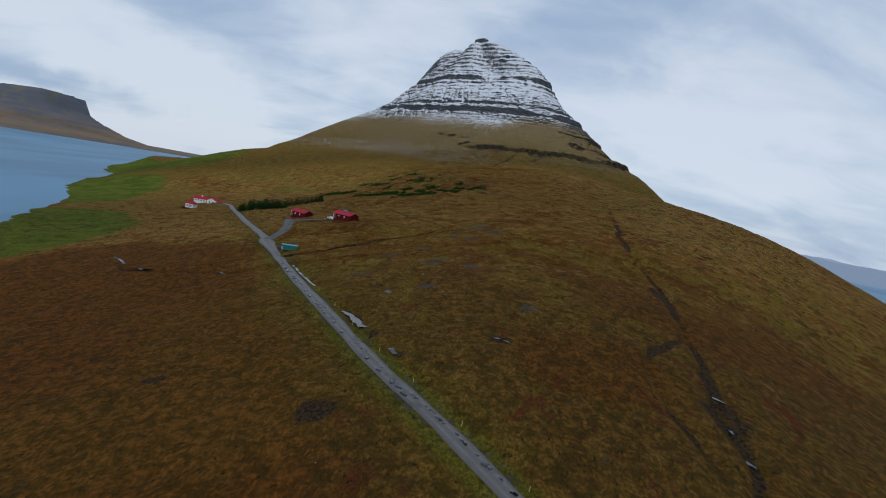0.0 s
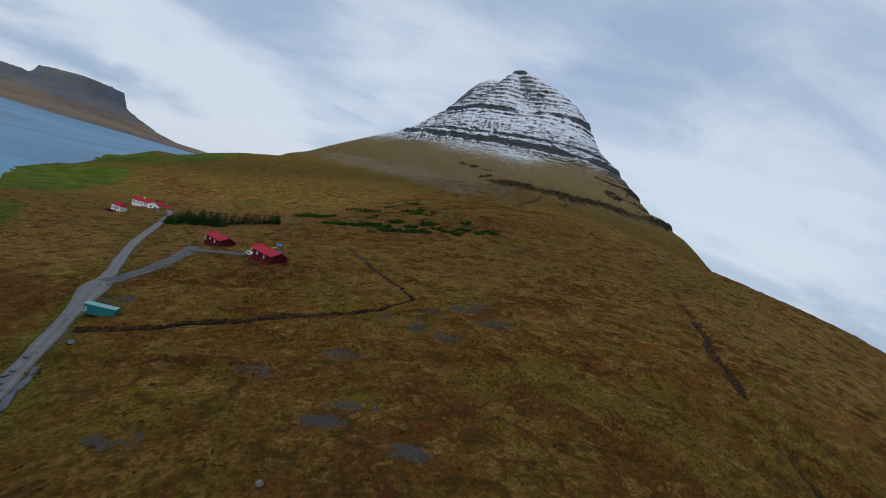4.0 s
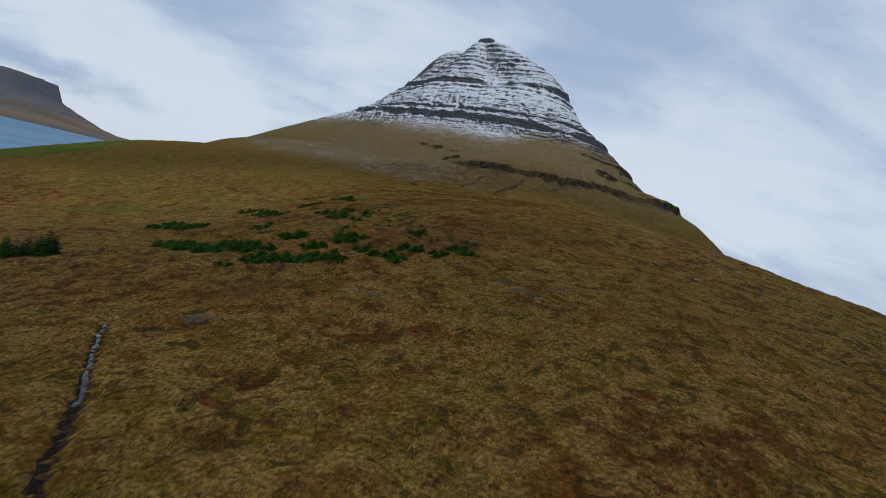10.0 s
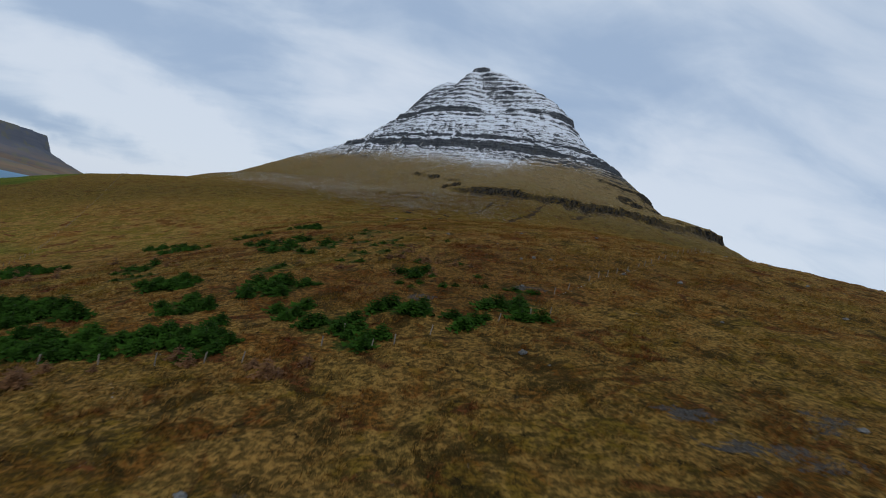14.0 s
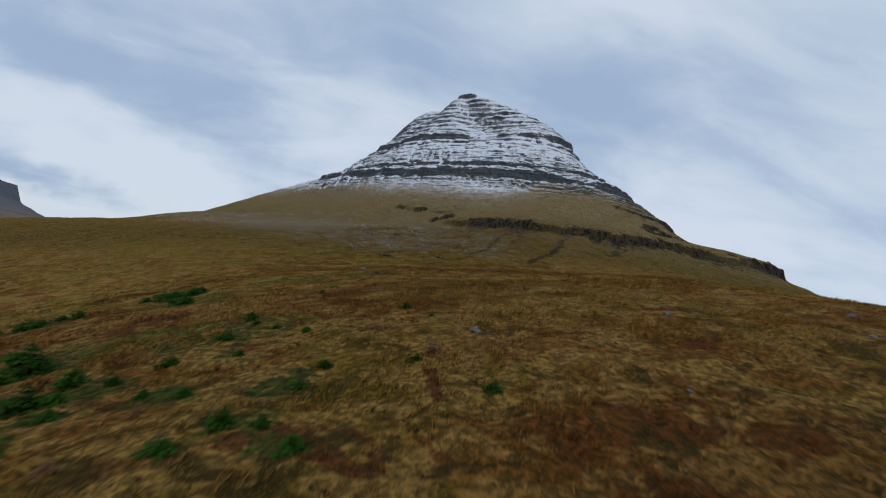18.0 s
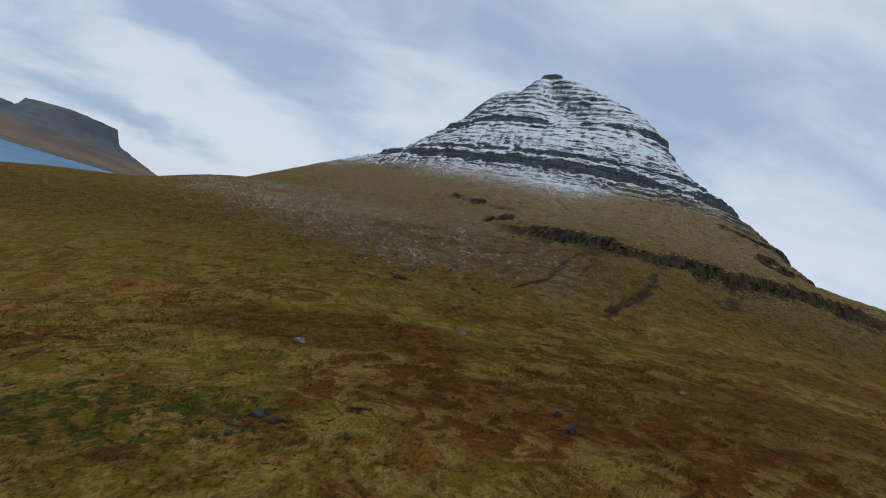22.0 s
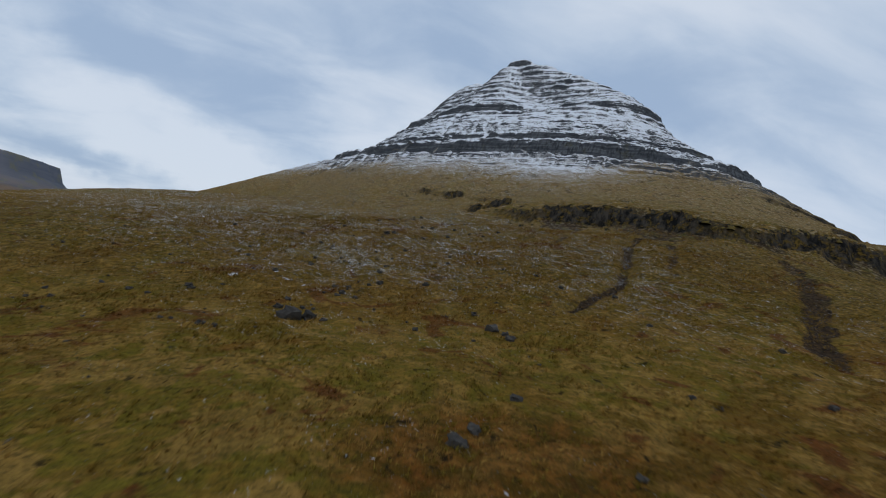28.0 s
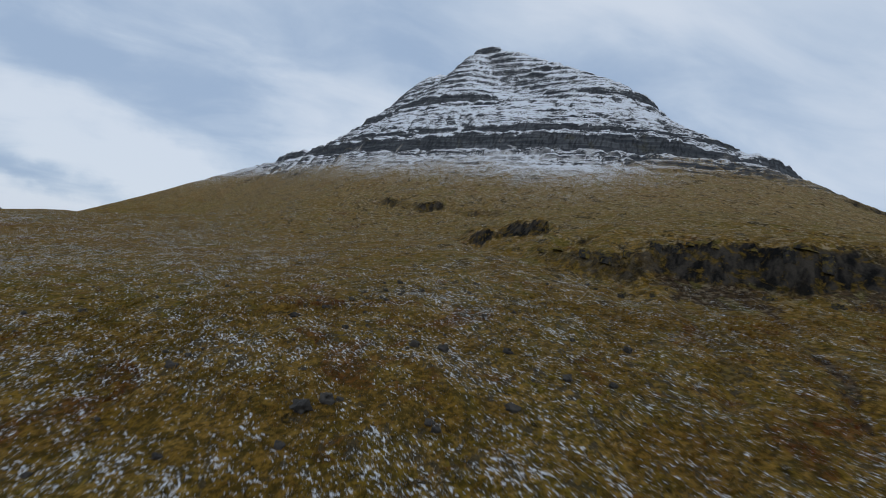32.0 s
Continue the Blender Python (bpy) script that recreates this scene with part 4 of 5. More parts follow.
def roof_slope(x0, x1, y_eave, z_eave, y_ridge, z_ridge, thick=0.10, rib=0.9):
    """One slope of a ribbed sheet-metal roof."""
    bm = bmesh.new()
    n = max(2, round((x1 - x0) / rib))
    rows = []
    for i in range(n * 3 + 1):
        x = x0 + (x1 - x0) * i / (n * 3)
        up = 0.05 if i % 3 == 0 else 0.0
        rows.append([bm.verts.new((x, y_eave, z_eave + up)), bm.verts.new((x, y_ridge, z_ridge + up)), bm.verts.new((x, y_ridge, z_ridge - thick)), bm.verts.new((x, y_eave, z_eave - thick))])
    for a, b in zip(rows, rows[1:]):
        for k in range(4):
            bm.faces.new((a[k], b[k], b[(k + 1) % 4], a[(k + 1) % 4]))
    bm.faces.new(rows[0]), bm.faces.new(rows[-1][::-1])
    bmesh.ops.recalc_face_normals(bm, faces=bm.faces)
    return bm


def window(parent, x, y, z, wide, tall, way, frame_mat, label=""):
    """A framed window in a wall; way: the wall's outward direction, one of x, X, y, Y (capital: negative)."""
    bm, t = bmesh.new(), 0.09
    sign = -1 if way.isupper() else 1
    def slab(a0, a1, z0, z1, d0, d1):
        d0, d1 = sorted((d0 * sign, d1 * sign))
        if way.lower() == "y":
            box(bm, x + a0, x + a1, y + d0, y + d1, z + z0, z + z1)
        else:
            box(bm, x + d0, x + d1, y + a0, y + a1, z + z0, z + z1)
    w2, h2 = wide / 2, tall / 2
    slab(-w2 - t, -w2, -h2 - t, h2 + t, -0.03, 0.07), slab(w2, w2 + t, -h2 - t, h2 + t, -0.03, 0.07)
    slab(-w2, w2, h2, h2 + t, -0.03, 0.07), slab(-w2, w2, -h2 - t, -h2, -0.03, 0.07), slab(-0.03, 0.03, -h2, h2, -0.02, 0.05)
    frame_ob = part("window", bm, frame_mat, parent, label)
    bm = bmesh.new()
    slab(-w2, w2, -h2, h2, 0.0, 0.02)
    part("pane", bm, DARK_GLASS, frame_ob, "dark window glass")
    return frame_ob


def door(parent, x, y, z, wide, tall, way, mat):
    sign = -1 if way.isupper() else 1
    d = sorted((-0.02 * sign, 0.06 * sign))
    bm = boxed(x - wide / 2, x + wide / 2, y + d[0], y + d[1], z, z + tall) if way.lower() == "y" else boxed(x + d[0], x + d[1], y - wide / 2, y + wide / 2, z, z + tall)
    leaf = part("door", bm, mat, parent, "painted house door")
    k = 0.09 * sign
    bm = boxed(x + wide * 0.32, x + wide * 0.42, y + min(0, k), y + max(0, k), z + 1.0, z + 1.06) if way.lower() == "y" else boxed(x + min(0, k), x + max(0, k), y + wide * 0.32, y + wide * 0.42, z + 1.0, z + 1.06)
    part("handle", bm, WHITE_TRIM, leaf, "small metal door handle")


def gable_roof(parent, x0, x1, y0, y1, eave, ridge, mat, over=0.45, label=""):
    mid, slope = (y0 + y1) / 2, (ridge - eave) / ((y1 - y0) / 2)
    for name, y in (("roof", y0 - over), ("roof", y1 + over)):
        part(name, roof_slope(x0 - over, x1 + over, y, eave - over * slope + 0.12, mid, ridge + 0.12), mat, parent, label)
    part("ridge_cap", boxed(x0 - over, x1 + over, mid - 0.16, mid + 0.16, ridge + 0.10, ridge + 0.20, 0.02), mat, parent)


def place(ob, x, y, turn, sink=0.0):
    ob.matrix_world = pose(x, y, z_at(x, y) - sink, 0, 0, turn)
    return ob


# ---- red cabins ----


def cabin():
    c = thing("cabin", "dark red timber cabin with a ribbed red metal roof and porch", "cabin", "red timber cabins")
    part("plinth", boxed(-6.0, 6.0, -3.3, 3.3, -1.6, 0.35), DARK_RED, c, "dark red boarded footing")
    part("wall", gabled(-4.6, 6.0, -3.3, 3.3, 0.35, 2.95, 4.45), DARK_RED, c)
    for i in range(24):
        x = -4.55 + i * 0.46
        part("cover_board", boxed(x - 0.03, x + 0.03, -3.33, -3.29, 0.4, 2.9), DARK_RED, c)
    gable_roof(c, -6.4, 6.0, -3.3, 3.3, 2.95, 4.45, RED_ROOF, label="ribbed red sheet-metal roof")
    part("porch_floor", boxed(-6.6, -4.6, -3.3, 3.3, 0.2, 0.38), WOOD, c, "grey timber porch floor")
    for y in (-3.1, -1.0, 1.0, 3.1):
        part("porch_post", boxed(-6.5, -6.36, y - 0.07, y + 0.07, 0.38, 2.95), WHITE_TRIM, c, "white porch post")
    part("railing", boxed(-6.52, -6.42, -3.1, -1.0, 1.1, 1.2), DARK_RED, c)
    part("railing", boxed(-6.52, -6.42, 1.0, 3.1, 1.1, 1.2), DARK_RED, c)
    window(c, -4.6, 1.6, 1.75, 1.1, 1.1, "X", WHITE_TRIM, "white-framed window")
    door(c, -4.6, -0.6, 0.38, 0.9, 2.0, "X", WHITE_TRIM)
    window(c, -2.2, -3.3, 1.85, 0.8, 0.7, "Y", WHITE_TRIM, "white-framed window")
    window(c, 1.9, -3.3, 1.75, 0.45, 0.95, "Y", WHITE_TRIM, "narrow white-framed window")
    for y in (-1.4, 1.3):
        window(c, 6.0, y, 2.25, 1.3, 0.35, "x", DARK_RED, "low window strip in dark red boards")
    part("windbreak", boxed(6.0, 7.9, 3.18, 3.28, 0.0, 1.7), DARK_RED, c, "dark red board screen")
    part("windbreak", boxed(7.8, 7.9, -0.2, 3.18, 0.0, 1.5), DARK_RED, c, "dark red board screen")
    part("terrace", boxed(6.0, 7.9, -0.2, 3.2, -0.8, 0.15), WOOD, c, "grey timber terrace")
    part("chimney", boxed(1.5, 1.75, 0.7, 0.95, 3.8, 5.1), GREY_CONCRETE, c, "thin metal flue")
    return c


first_cabin = place(cabin(), -51.5, 273.5, -34, 0.1)
p = pose(-83.5, 303.5, z_at(-83.5, 303.5) - 0.1, 0, 0, -36)
copy_thing(first_cabin, p)

# ---- white farmhouse and outhouse ----


def farmhouse():
    f = thing("farmhouse", "white rendered farmhouse with red metal roofs and a gabled wing", "house")
    part("main_wall", gabled(-9, 3, -3.4, 3.4, -1.5, 2.9, 4.9), WHITE_WALL, f)
    gable_roof(f, -9, 3, -3.4, 3.4, 2.9, 4.9, RED_ROOF, 0.35, "red ribbed metal roof")
    bm = gabled(-6.2, 6.0, -3.6, 3.6, -1.5, 3.2, 5.3)
    bmesh.ops.rotate(bm, verts=bm.verts, cent=(0, 0, 0), matrix=Matrix.Rotation(radians(90), 3, "Z"))
    bmesh.ops.translate(bm, verts=bm.verts, vec=(6.4, -1.0, 0))
    part("wing_wall", bm, WHITE_WALL, f)
    for side in (-1, 1):
        bm = roof_slope(-6.6, 6.4, side * 4.0, 3.1, 0, 5.42)
        bmesh.ops.rotate(bm, verts=bm.verts, cent=(0, 0, 0), matrix=Matrix.Rotation(radians(90), 3, "Z"))
        bmesh.ops.translate(bm, verts=bm.verts, vec=(6.4, -1.0, 0))
        part("wing_roof", bm, RED_ROOF, f, "red ribbed metal roof")
    part("annex_wall", gabled(10.0, 15.0, -0.5, 4.5, -1.5, 2.4, 3.9), WHITE_WALL, f)
    gable_roof(f, 10.0, 15.0, -0.5, 4.5, 2.4, 3.9, RED_ROOF, 0.3, "red ribbed metal roof")
    for x in (-7.6, -5.2, -2.8, -0.4):
        window(f, x, -3.4, 1.6, 1.0, 1.0, "Y", WHITE_TRIM)
    for x in (4.9, 7.9):
        window(f, x, -7.2, 1.7, 1.2, 1.2, "Y", WHITE_TRIM, "large dark window in the gable")
    window(f, 6.4, -7.2, 3.9, 0.8, 0.7, "Y", WHITE_TRIM)
    window(f, 10.0, -4.5, 1.6, 1.1, 1.1, "x", WHITE_TRIM)
    door(f, 1.6, -3.4, 0.2, 0.95, 2.05, "Y", WOOD)
    part("chimney", boxed(-3.4, -2.6, -0.4, 0.4, 4.3, 5.9, 0.03), WHITE_WALL, f, "white rendered chimney")
    return f


place(farmhouse(), -212, 453, 12, 0.0)


def outhouse():
    o = thing("outhouse", "small white house with a red hipped metal roof and deck", "house")
    part("wall", boxed(-3.2, 3.2, -2.4, 2.4, -1.2, 2.5), WHITE_WALL, o)
    bm = bmesh.new()
    lo = [bm.verts.new(v) for v in ((-3.6, -2.8, 2.45), (3.6, -2.8, 2.45), (3.6, 2.8, 2.45), (-3.6, 2.8, 2.45))]
    hi = [bm.verts.new(v) for v in ((-1.2, 0, 4.2), (1.2, 0, 4.2))]
    for f in ((lo[0], lo[1], hi[1], hi[0]), (lo[1], lo[2], hi[1]), (lo[2], lo[3], hi[0], hi[1]), (lo[3], lo[0], hi[0]), (lo[3], lo[2], lo[1], lo[0])):
        bm.faces.new(f)
    part("roof", bm, RED_ROOF, o, "red metal hipped roof")
    part("deck", boxed(-4.8, 3.4, -4.2, -2.4, -1.0, 0.1), DARK_RED, o, "dark timber deck")
    for x in (-1.7, 1.6):
        window(o, x, -2.4, 1.4, 1.0, 1.0, "Y", WHITE_TRIM)
    door(o, 0.0, -2.4, 0.1, 0.9, 2.0, "Y", WOOD)
    return o


place(outhouse(), -206, 416.5, -12).scale = (1.1, 1.1, 1.45)

# ---- teal container, car, playground ----


def container():
    t = thing("shipping_container", "teal steel container shed with a pale roof beside the road", "container")
    bm = bmesh.new()
    n = 18
    for s in (-1, 1):
        for i in range(n):
            x = -3.6 + 7.2 * i / n
            box(bm, x, x + 0.24, s * 1.22 - 0.03, s * 1.22 + 0.03, 0.15, 2.45)
    box(bm, -3.7, 3.7, -1.2, 1.2, 0.12, 2.5)
    part("body", bm, TEAL, t)
    part("roof", boxed(-3.8, 3.8, -1.3, 1.3, 2.5, 2.62, 0.03), PALE_TEAL, t, "pale teal metal roof")
    part("door", boxed(-3.78, -3.7, -1.05, 1.05, 0.2, 2.4), TEAL, t)
    window(t, -3.2, -1.25, 1.2, 0.5, 0.9, "Y", WHITE_TRIM, "white-framed panel")
    for x in (-3.3, 3.3):
        part("skid", boxed(x - 0.15, x + 0.15, -1.2, 1.2, -0.5, 0.12), WOOD, t, "timber bearer")
    return t


place(container(), -61.5, 211.0, 14).scale = (0.86, 0.9, 0.92)


def car():
    c = thing("car", "silver estate car parked beside a red cabin", "car")
    bm = bmesh.new()
    side = ((-2.2, 0.45), (-2.15, 0.85), (-1.95, 1.45), (-1.5, 1.62), (0.2, 1.58), (0.95, 1.02), (2.0, 0.86), (2.2, 0.6), (2.15, 0.35), (-2.1, 0.35))
    a, b = [bm.verts.new((x, -0.88, z)) for x, z in side], [bm.verts.new((x, 0.88, z)) for x, z in side]
    bm.faces.new(a), bm.faces.new(b[::-1])
    for i in range(len(side)):
        bm.faces.new((a[i], b[i], b[(i + 1) % len(side)], a[(i + 1) % len(side)]))
    bmesh.ops.recalc_face_normals(bm, faces=bm.faces)
    bmesh.ops.bevel(bm, geom=bm.edges[:], offset=0.07, segments=2, affect="EDGES")
    part("body", bm, CAR_PAINT, c)
    for s in (-1, 1):
        part("side_glass", boxed(-1.75, 0.35, s * 0.885 - 0.012, s * 0.885 + 0.012, 1.0, 1.42, 0.01), DARK_GLASS, c, "dark side windows")
        for x in (-1.35, 1.4):
            bm = bmesh.new()
            bmesh.ops.create_cone(bm, cap_ends=True, segments=20, radius1=0.33, radius2=0.33, depth=0.22, matrix=Matrix.Translation((x, s * 0.82, 0.33)) @ Matrix.Rotation(radians(90), 4, "X"))
            wheel = part("wheel", bm, RUBBER, c, "black tyre")
            bm = bmesh.new()
            bmesh.ops.create_cone(bm, cap_ends=True, segments=16, radius1=0.2, radius2=0.2, depth=0.24, matrix=Matrix.Translation((x, s * 0.82, 0.33)) @ Matrix.Rotation(radians(90), 4, "X"))
            part("rim", bm, GREY_CONCRETE, wheel, "grey alloy rim")
    return c


car_ob = place(car(), -61.5, 282.5, -34, -0.2)


def play_tower():
    t = thing("play_tower", "small timber play tower with a blue roof and slide", "play equipment")
    for x in (-0.6, 0.6):
        for y in (-0.6, 0.6):
            part("post", boxed(x - 0.06, x + 0.06, y - 0.06, y + 0.06, -0.3, 2.5), WOOD, t)
    part("platform", boxed(-0.7, 0.7, -0.7, 0.7, 1.15, 1.25), WOOD, t)
    bm = bmesh.new()
    lo = [bm.verts.new(v) for v in ((-0.95, -0.95, 2.4), (0.95, -0.95, 2.4), (0.95, 0.95, 2.4), (-0.95, 0.95, 2.4))]
    hi = [bm.verts.new(v) for v in ((-0.95, 0, 3.0), (0.95, 0, 3.0))]
    for f in ((lo[0], lo[1], hi[1], hi[0]), (lo[2], lo[3], hi[0], hi[1]), (lo[1], lo[2], hi[1]), (lo[3], lo[0], hi[0]), tuple(lo[::-1])):
        bm.faces.new(f)
    part("roof", bm, BLUE, t, "bright blue pitched roof")
    bm = box(bmesh.new(), 0.0, 3.2, -0.28, 0.28, -0.04, 0.04)
    box(bm, 0.0, 3.2, -0.32, -0.26, 0.0, 0.22), box(bm, 0.0, 3.2, 0.26, 0.32, 0.0, 0.22)
    bmesh.ops.transform(bm, matrix=Matrix.Translation((-0.6, 0, 1.25)) @ Matrix.Rotation(radians(180), 4, "Z") @ Matrix.Rotation(radians(22), 4, "Y"), verts=bm.verts)
    part("slide", bm, YELLOW, t, "pale yellow plastic slide")
    return t


place(play_tower(), -56, 293, 25)
sand = thing("sandbox", "low blue plastic sandbox on the gravel pad", "play equipment")
bm = bmesh.new()
for q in ((-0.8, 0.8, -0.8, -0.65), (-0.8, 0.8, 0.65, 0.8), (-0.8, -0.65, -0.65, 0.65), (0.65, 0.8, -0.65, 0.65)):
    box(bm, *q, -0.1, 0.35)
part("rim", bm, BLUE, sand)
part("sand", boxed(-0.65, 0.65, -0.65, 0.65, -0.1, 0.18), WOOD, sand, "grey sand")
place(sand, -53.5, 288.5, 20)
tub = thing("picnic_table", "weathered grey timber picnic table", "table")
part("tabletop", boxed(-0.9, 0.9, -0.4, 0.4, 0.70, 0.76), WOOD, tub)
for y in (-0.75, 0.75):
    part("bench", boxed(-0.9, 0.9, y - 0.15, y + 0.15, 0.42, 0.47), WOOD, tub)
for x in (-0.65, 0.65):
    part("leg", boxed(x - 0.05, x + 0.05, -0.8, 0.8, 0.36, 0.43), WOOD, tub)
    part("leg", boxed(x - 0.05, x + 0.05, -0.35, 0.35, -0.2, 0.71), WOOD, tub)
place(tub, -60, 292, 40)

# ---- potholes, pools ----


def pool(name, x, y, rx, ry, turn, label, group="", lift=0.03, seed=0, z=None):
    bm = bmesh.new()
    r = random.Random(seed * 7 + 3)
    ring = []
    k = 22
    ph = [r.uniform(0, 6.28) for _ in range(4)]
    for i in range(k):
        a = 2 * math.pi * i / k
        s = 1 + 0.22 * math.sin(2 * a + ph[0]) + 0.16 * math.sin(3 * a + ph[1]) + 0.10 * math.sin(5 * a + ph[2])
        ring.append(bm.verts.new((rx * s * math.cos(a), ry * s * math.sin(a), 0)))
    low = bmesh.ops.extrude_edge_only(bm, edges=[bm.edges.new((ring[i], ring[(i + 1) % k])) for i in range(k)])
    for v in low["geom"]:
        if isinstance(v, bmesh.types.BMVert):
            v.co.z -= 0.25
    bm.faces.new(ring)
    bmesh.ops.recalc_face_normals(bm, faces=bm.faces)
    ob = part(name, bm, POOL, None)
    tagged(ob, label, "puddle", group)
    ob.matrix_world = pose(x, y, (z_at(x, y) if z is None else z) + lift, 0, 0, turn)
    return ob


road_pts = along(ROAD, 1.0)
hole_rng = random.Random(5)
for i in range(112):
    k = 40 + int(i * 1.55 + hole_rng.uniform(-1, 1))
    if k >= len(road_pts) - 2:
        break
    q, d = road_pts[k], (road_pts[k + 1] - road_pts[k]).normalized()
    off = hole_rng.choice((-0.75, 0.75, 0.7, 0.9)) + hole_rng.uniform(-0.3, 0.3)
    x, y = q.x + d.y * off, q.y - d.x * off
    pool("puddle", x, y, hole_rng.uniform(0.30, 0.58), hole_rng.uniform(0.4, 0.85), math.degrees(math.atan2(d.y, d.x)) - 90, "rain-filled pothole in the gravel road", "potholes in the road", 0.33, i, z_at(q.x, q.y))
for i, (x, y, rx, ry, turn) in enumerate(((67, 108, 0.45, 1.8, 20), (64.5, 97, 0.4, 1.6, -10), (63, 88, 0.45, 1.7, 15), (82, 181, 0.3, 1.6, 10), (76, 147, 0.3, 1.5, 30))):
    pool("brook_pool", x, y, rx, ry, turn, "still water in the peaty brook bed", "pools in the brook", 0.24, 80 + i)
for i, (x, y, rx, ry, turn) in enumerate(((-77, 185, 1.6, 0.45, -20), (-66, 217, 1.5, 0.5, 10), (-55, 196, 0.9, 1.3, 20))):
    pool("bog_pool", x, y, rx, ry, turn, "small peaty pool in the moor", "pools in the moor", 0.22, 100 + i)

# ---- runnels of standing water ----


def runnel(name, line, half, label, category, wander=0.0, mat=POOL, lift=None, level=None):
    """A thin, uneven strip of still water lying in a hollow."""
    bm = bmesh.new()
    rows = []
    for i, q in enumerate(along(line, 1.2)):
        shift = float(fbm(np.array([q.x]), np.array([q.y]), 12, 2, 75)[0]) * 3 * wander + 0.3 * math.sin(i * 0.9)
        x, y = q.x - shift, q.y + shift
        wide = half * (1 + 0.45 * math.sin(i * 1.9) * math.cos(i * 0.7))
        low = max(z_at(x - wide, y - wide * 0.5), z_at(x + wide, y + wide * 0.5), z_at(x, y)) + 0.05 if lift is None else z_at(x, y) + lift
        low = low if level is None else level
        rows.append([bm.verts.new((x - wide, y - wide * 0.5, low)), bm.verts.new((x + wide, y + wide * 0.5, low))])
    for a, b in zip(rows, rows[1:]):
        bm.faces.new((a[0], a[1], b[1], b[0]))
    return tagged(part(name, bm, mat), label, category)


runnel("ditch_water", ((-22, 294), (-25, 300), (-32, 312.5), (-39, 325)), 0.30, "thin line of water standing in the drain", "water", 1.0, POOL, 0.30)
runnel("ditch_bed", DITCH, 0.62, "dark peaty drain cut through the moor", "ditch", 1.0, PEAT, 0.22)
runnel("roadside_water", ((-51, 184), (-45.5, 172.5), (-38.5, 160), (-36, 156)), 0.40, "winding rainwater runnel beside the gravel road", "water")
runnel("roadside_pool", BASIN, 1.0, "long rainwater pool in the roadside mud", "puddle", 0.0, POOL, None, 32.86)
runnel("roadside_pool", ((-6.5, 109), (-5, 106)), 0.5, "small rainwater pool in the roadside mud", "puddle")
runnel("bog_pool", ((16.5, 115), (18, 114), (20, 113)), 0.5, "small peaty pool in the moor", "puddle")
runnel("bog_water", ((-142, 223), (-133, 214), (-127, 207)), 0.5, "thin peaty runnel in the heath", "water")
runnel("bog_water", ((-120, 201), (-115, 199), (-110, 197)), 0.8, "short peaty pool in the heath", "water")

# ---- trees, shrubs ----


def conifer(name, tall, wide, whorls, arms, mat, label, category, group, seed):
    r = random.Random(seed)
    t = thing(name, label, category, group)
    bm = bmesh.new()
    rings = []
    for k in range(5):
        u = k / 4
        rad = 0.022 * tall * (1 - u) + 0.01
        bend = 0.05 * math.sin(u * 3 + seed)
        rings.append([bm.verts.new((bend + rad * math.cos(a), rad * math.sin(a), -0.4 + u * (tall * 0.98 + 0.4))) for a in (0, 1.257, 2.513, 3.77, 5.027)])
    for a, b in zip(rings, rings[1:]):
        for i in range(5):
            bm.faces.new((a[i], a[(i + 1) % 5], b[(i + 1) % 5], b[i]))
    part("trunk", bm, BARK, t, "thin brown trunk")
    bm = bmesh.new()
    for k in range(whorls):
        u = (k + r.uniform(-0.3, 0.3)) / whorls
        z0 = tall * (0.06 + 0.92 * max(0, u))
        reach = wide * (1 - max(0, u)) ** 0.8 * r.uniform(0.8, 1.15) + 0.10
        for j in range(arms):
            a = 2 * math.pi * (j + r.uniform(-0.35, 0.35)) / arms + k * 0.9
            ln = reach * r.uniform(0.65, 1.15)
            drop = ln * r.uniform(-0.05, 0.45)
            d, s = Vector((math.cos(a), math.sin(a), 0)), Vector((-math.sin(a), math.cos(a), 0))
            root = Vector((0, 0, z0))
            for m in range(3):
                f0, f1 = m / 3, (m + 1) / 3
                p0 = root + d * ln * f0 - Vector((0, 0, drop * f0 * f0))
                p1 = root + d * ln * f1 - Vector((0, 0, drop * f1 * f1)) + Vector((0, 0, r.uniform(0, 0.1) * ln))
                w0 = ln * (0.30 - 0.16 * f0)
                left = bm.verts.new(p0 + s * w0 + d * ln * 0.16 - Vector((0, 0, 0.12 * ln)))
                right = bm.verts.new(p0 - s * w0 + d * ln * 0.16 - Vector((0, 0, 0.12 * ln)))
                base, tip = bm.verts.new(p0), bm.verts.new(p1 + d * ln * 0.06)
                bm.faces.new((base, left, tip)), bm.faces.new((base, tip, right))
    tipz = tall * 1.03
    v = [bm.verts.new((0.06 * math.cos(a), 0.06 * math.sin(a), tall * 0.9)) for a in (0, 2.1, 4.2)] + [bm.verts.new((0, 0, tipz))]
    for i in range(3):
        bm.faces.new((v[i], v[(i + 1) % 3], v[3]))
    part("crown", bm, mat, t, "dense dark green needles" if mat is SPRUCE else "low green needles" if mat is DWARF_PINE else "bare russet twigs")
    return t


def scatter_copies(makers, spots, sizes):
    """Things of a few makes at many spots; the makes themselves take the first spots."""
    made = [m() for m in makers]
    for i, (x, y) in enumerate(spots):
        src = made[i % len(made)]
        s, turn = sizes[i % len(sizes)], (i * 137.5) % 360
        m = pose(x, y, z_at(x, y) - 0.05, 0, 0, turn)
        ob = src if i < len(made) else copy_thing(src, m)
        ob.matrix_basis = m
        ob.scale = (s, s, s * (0.9 + 0.25 * ((i * 7) % 5) / 4))


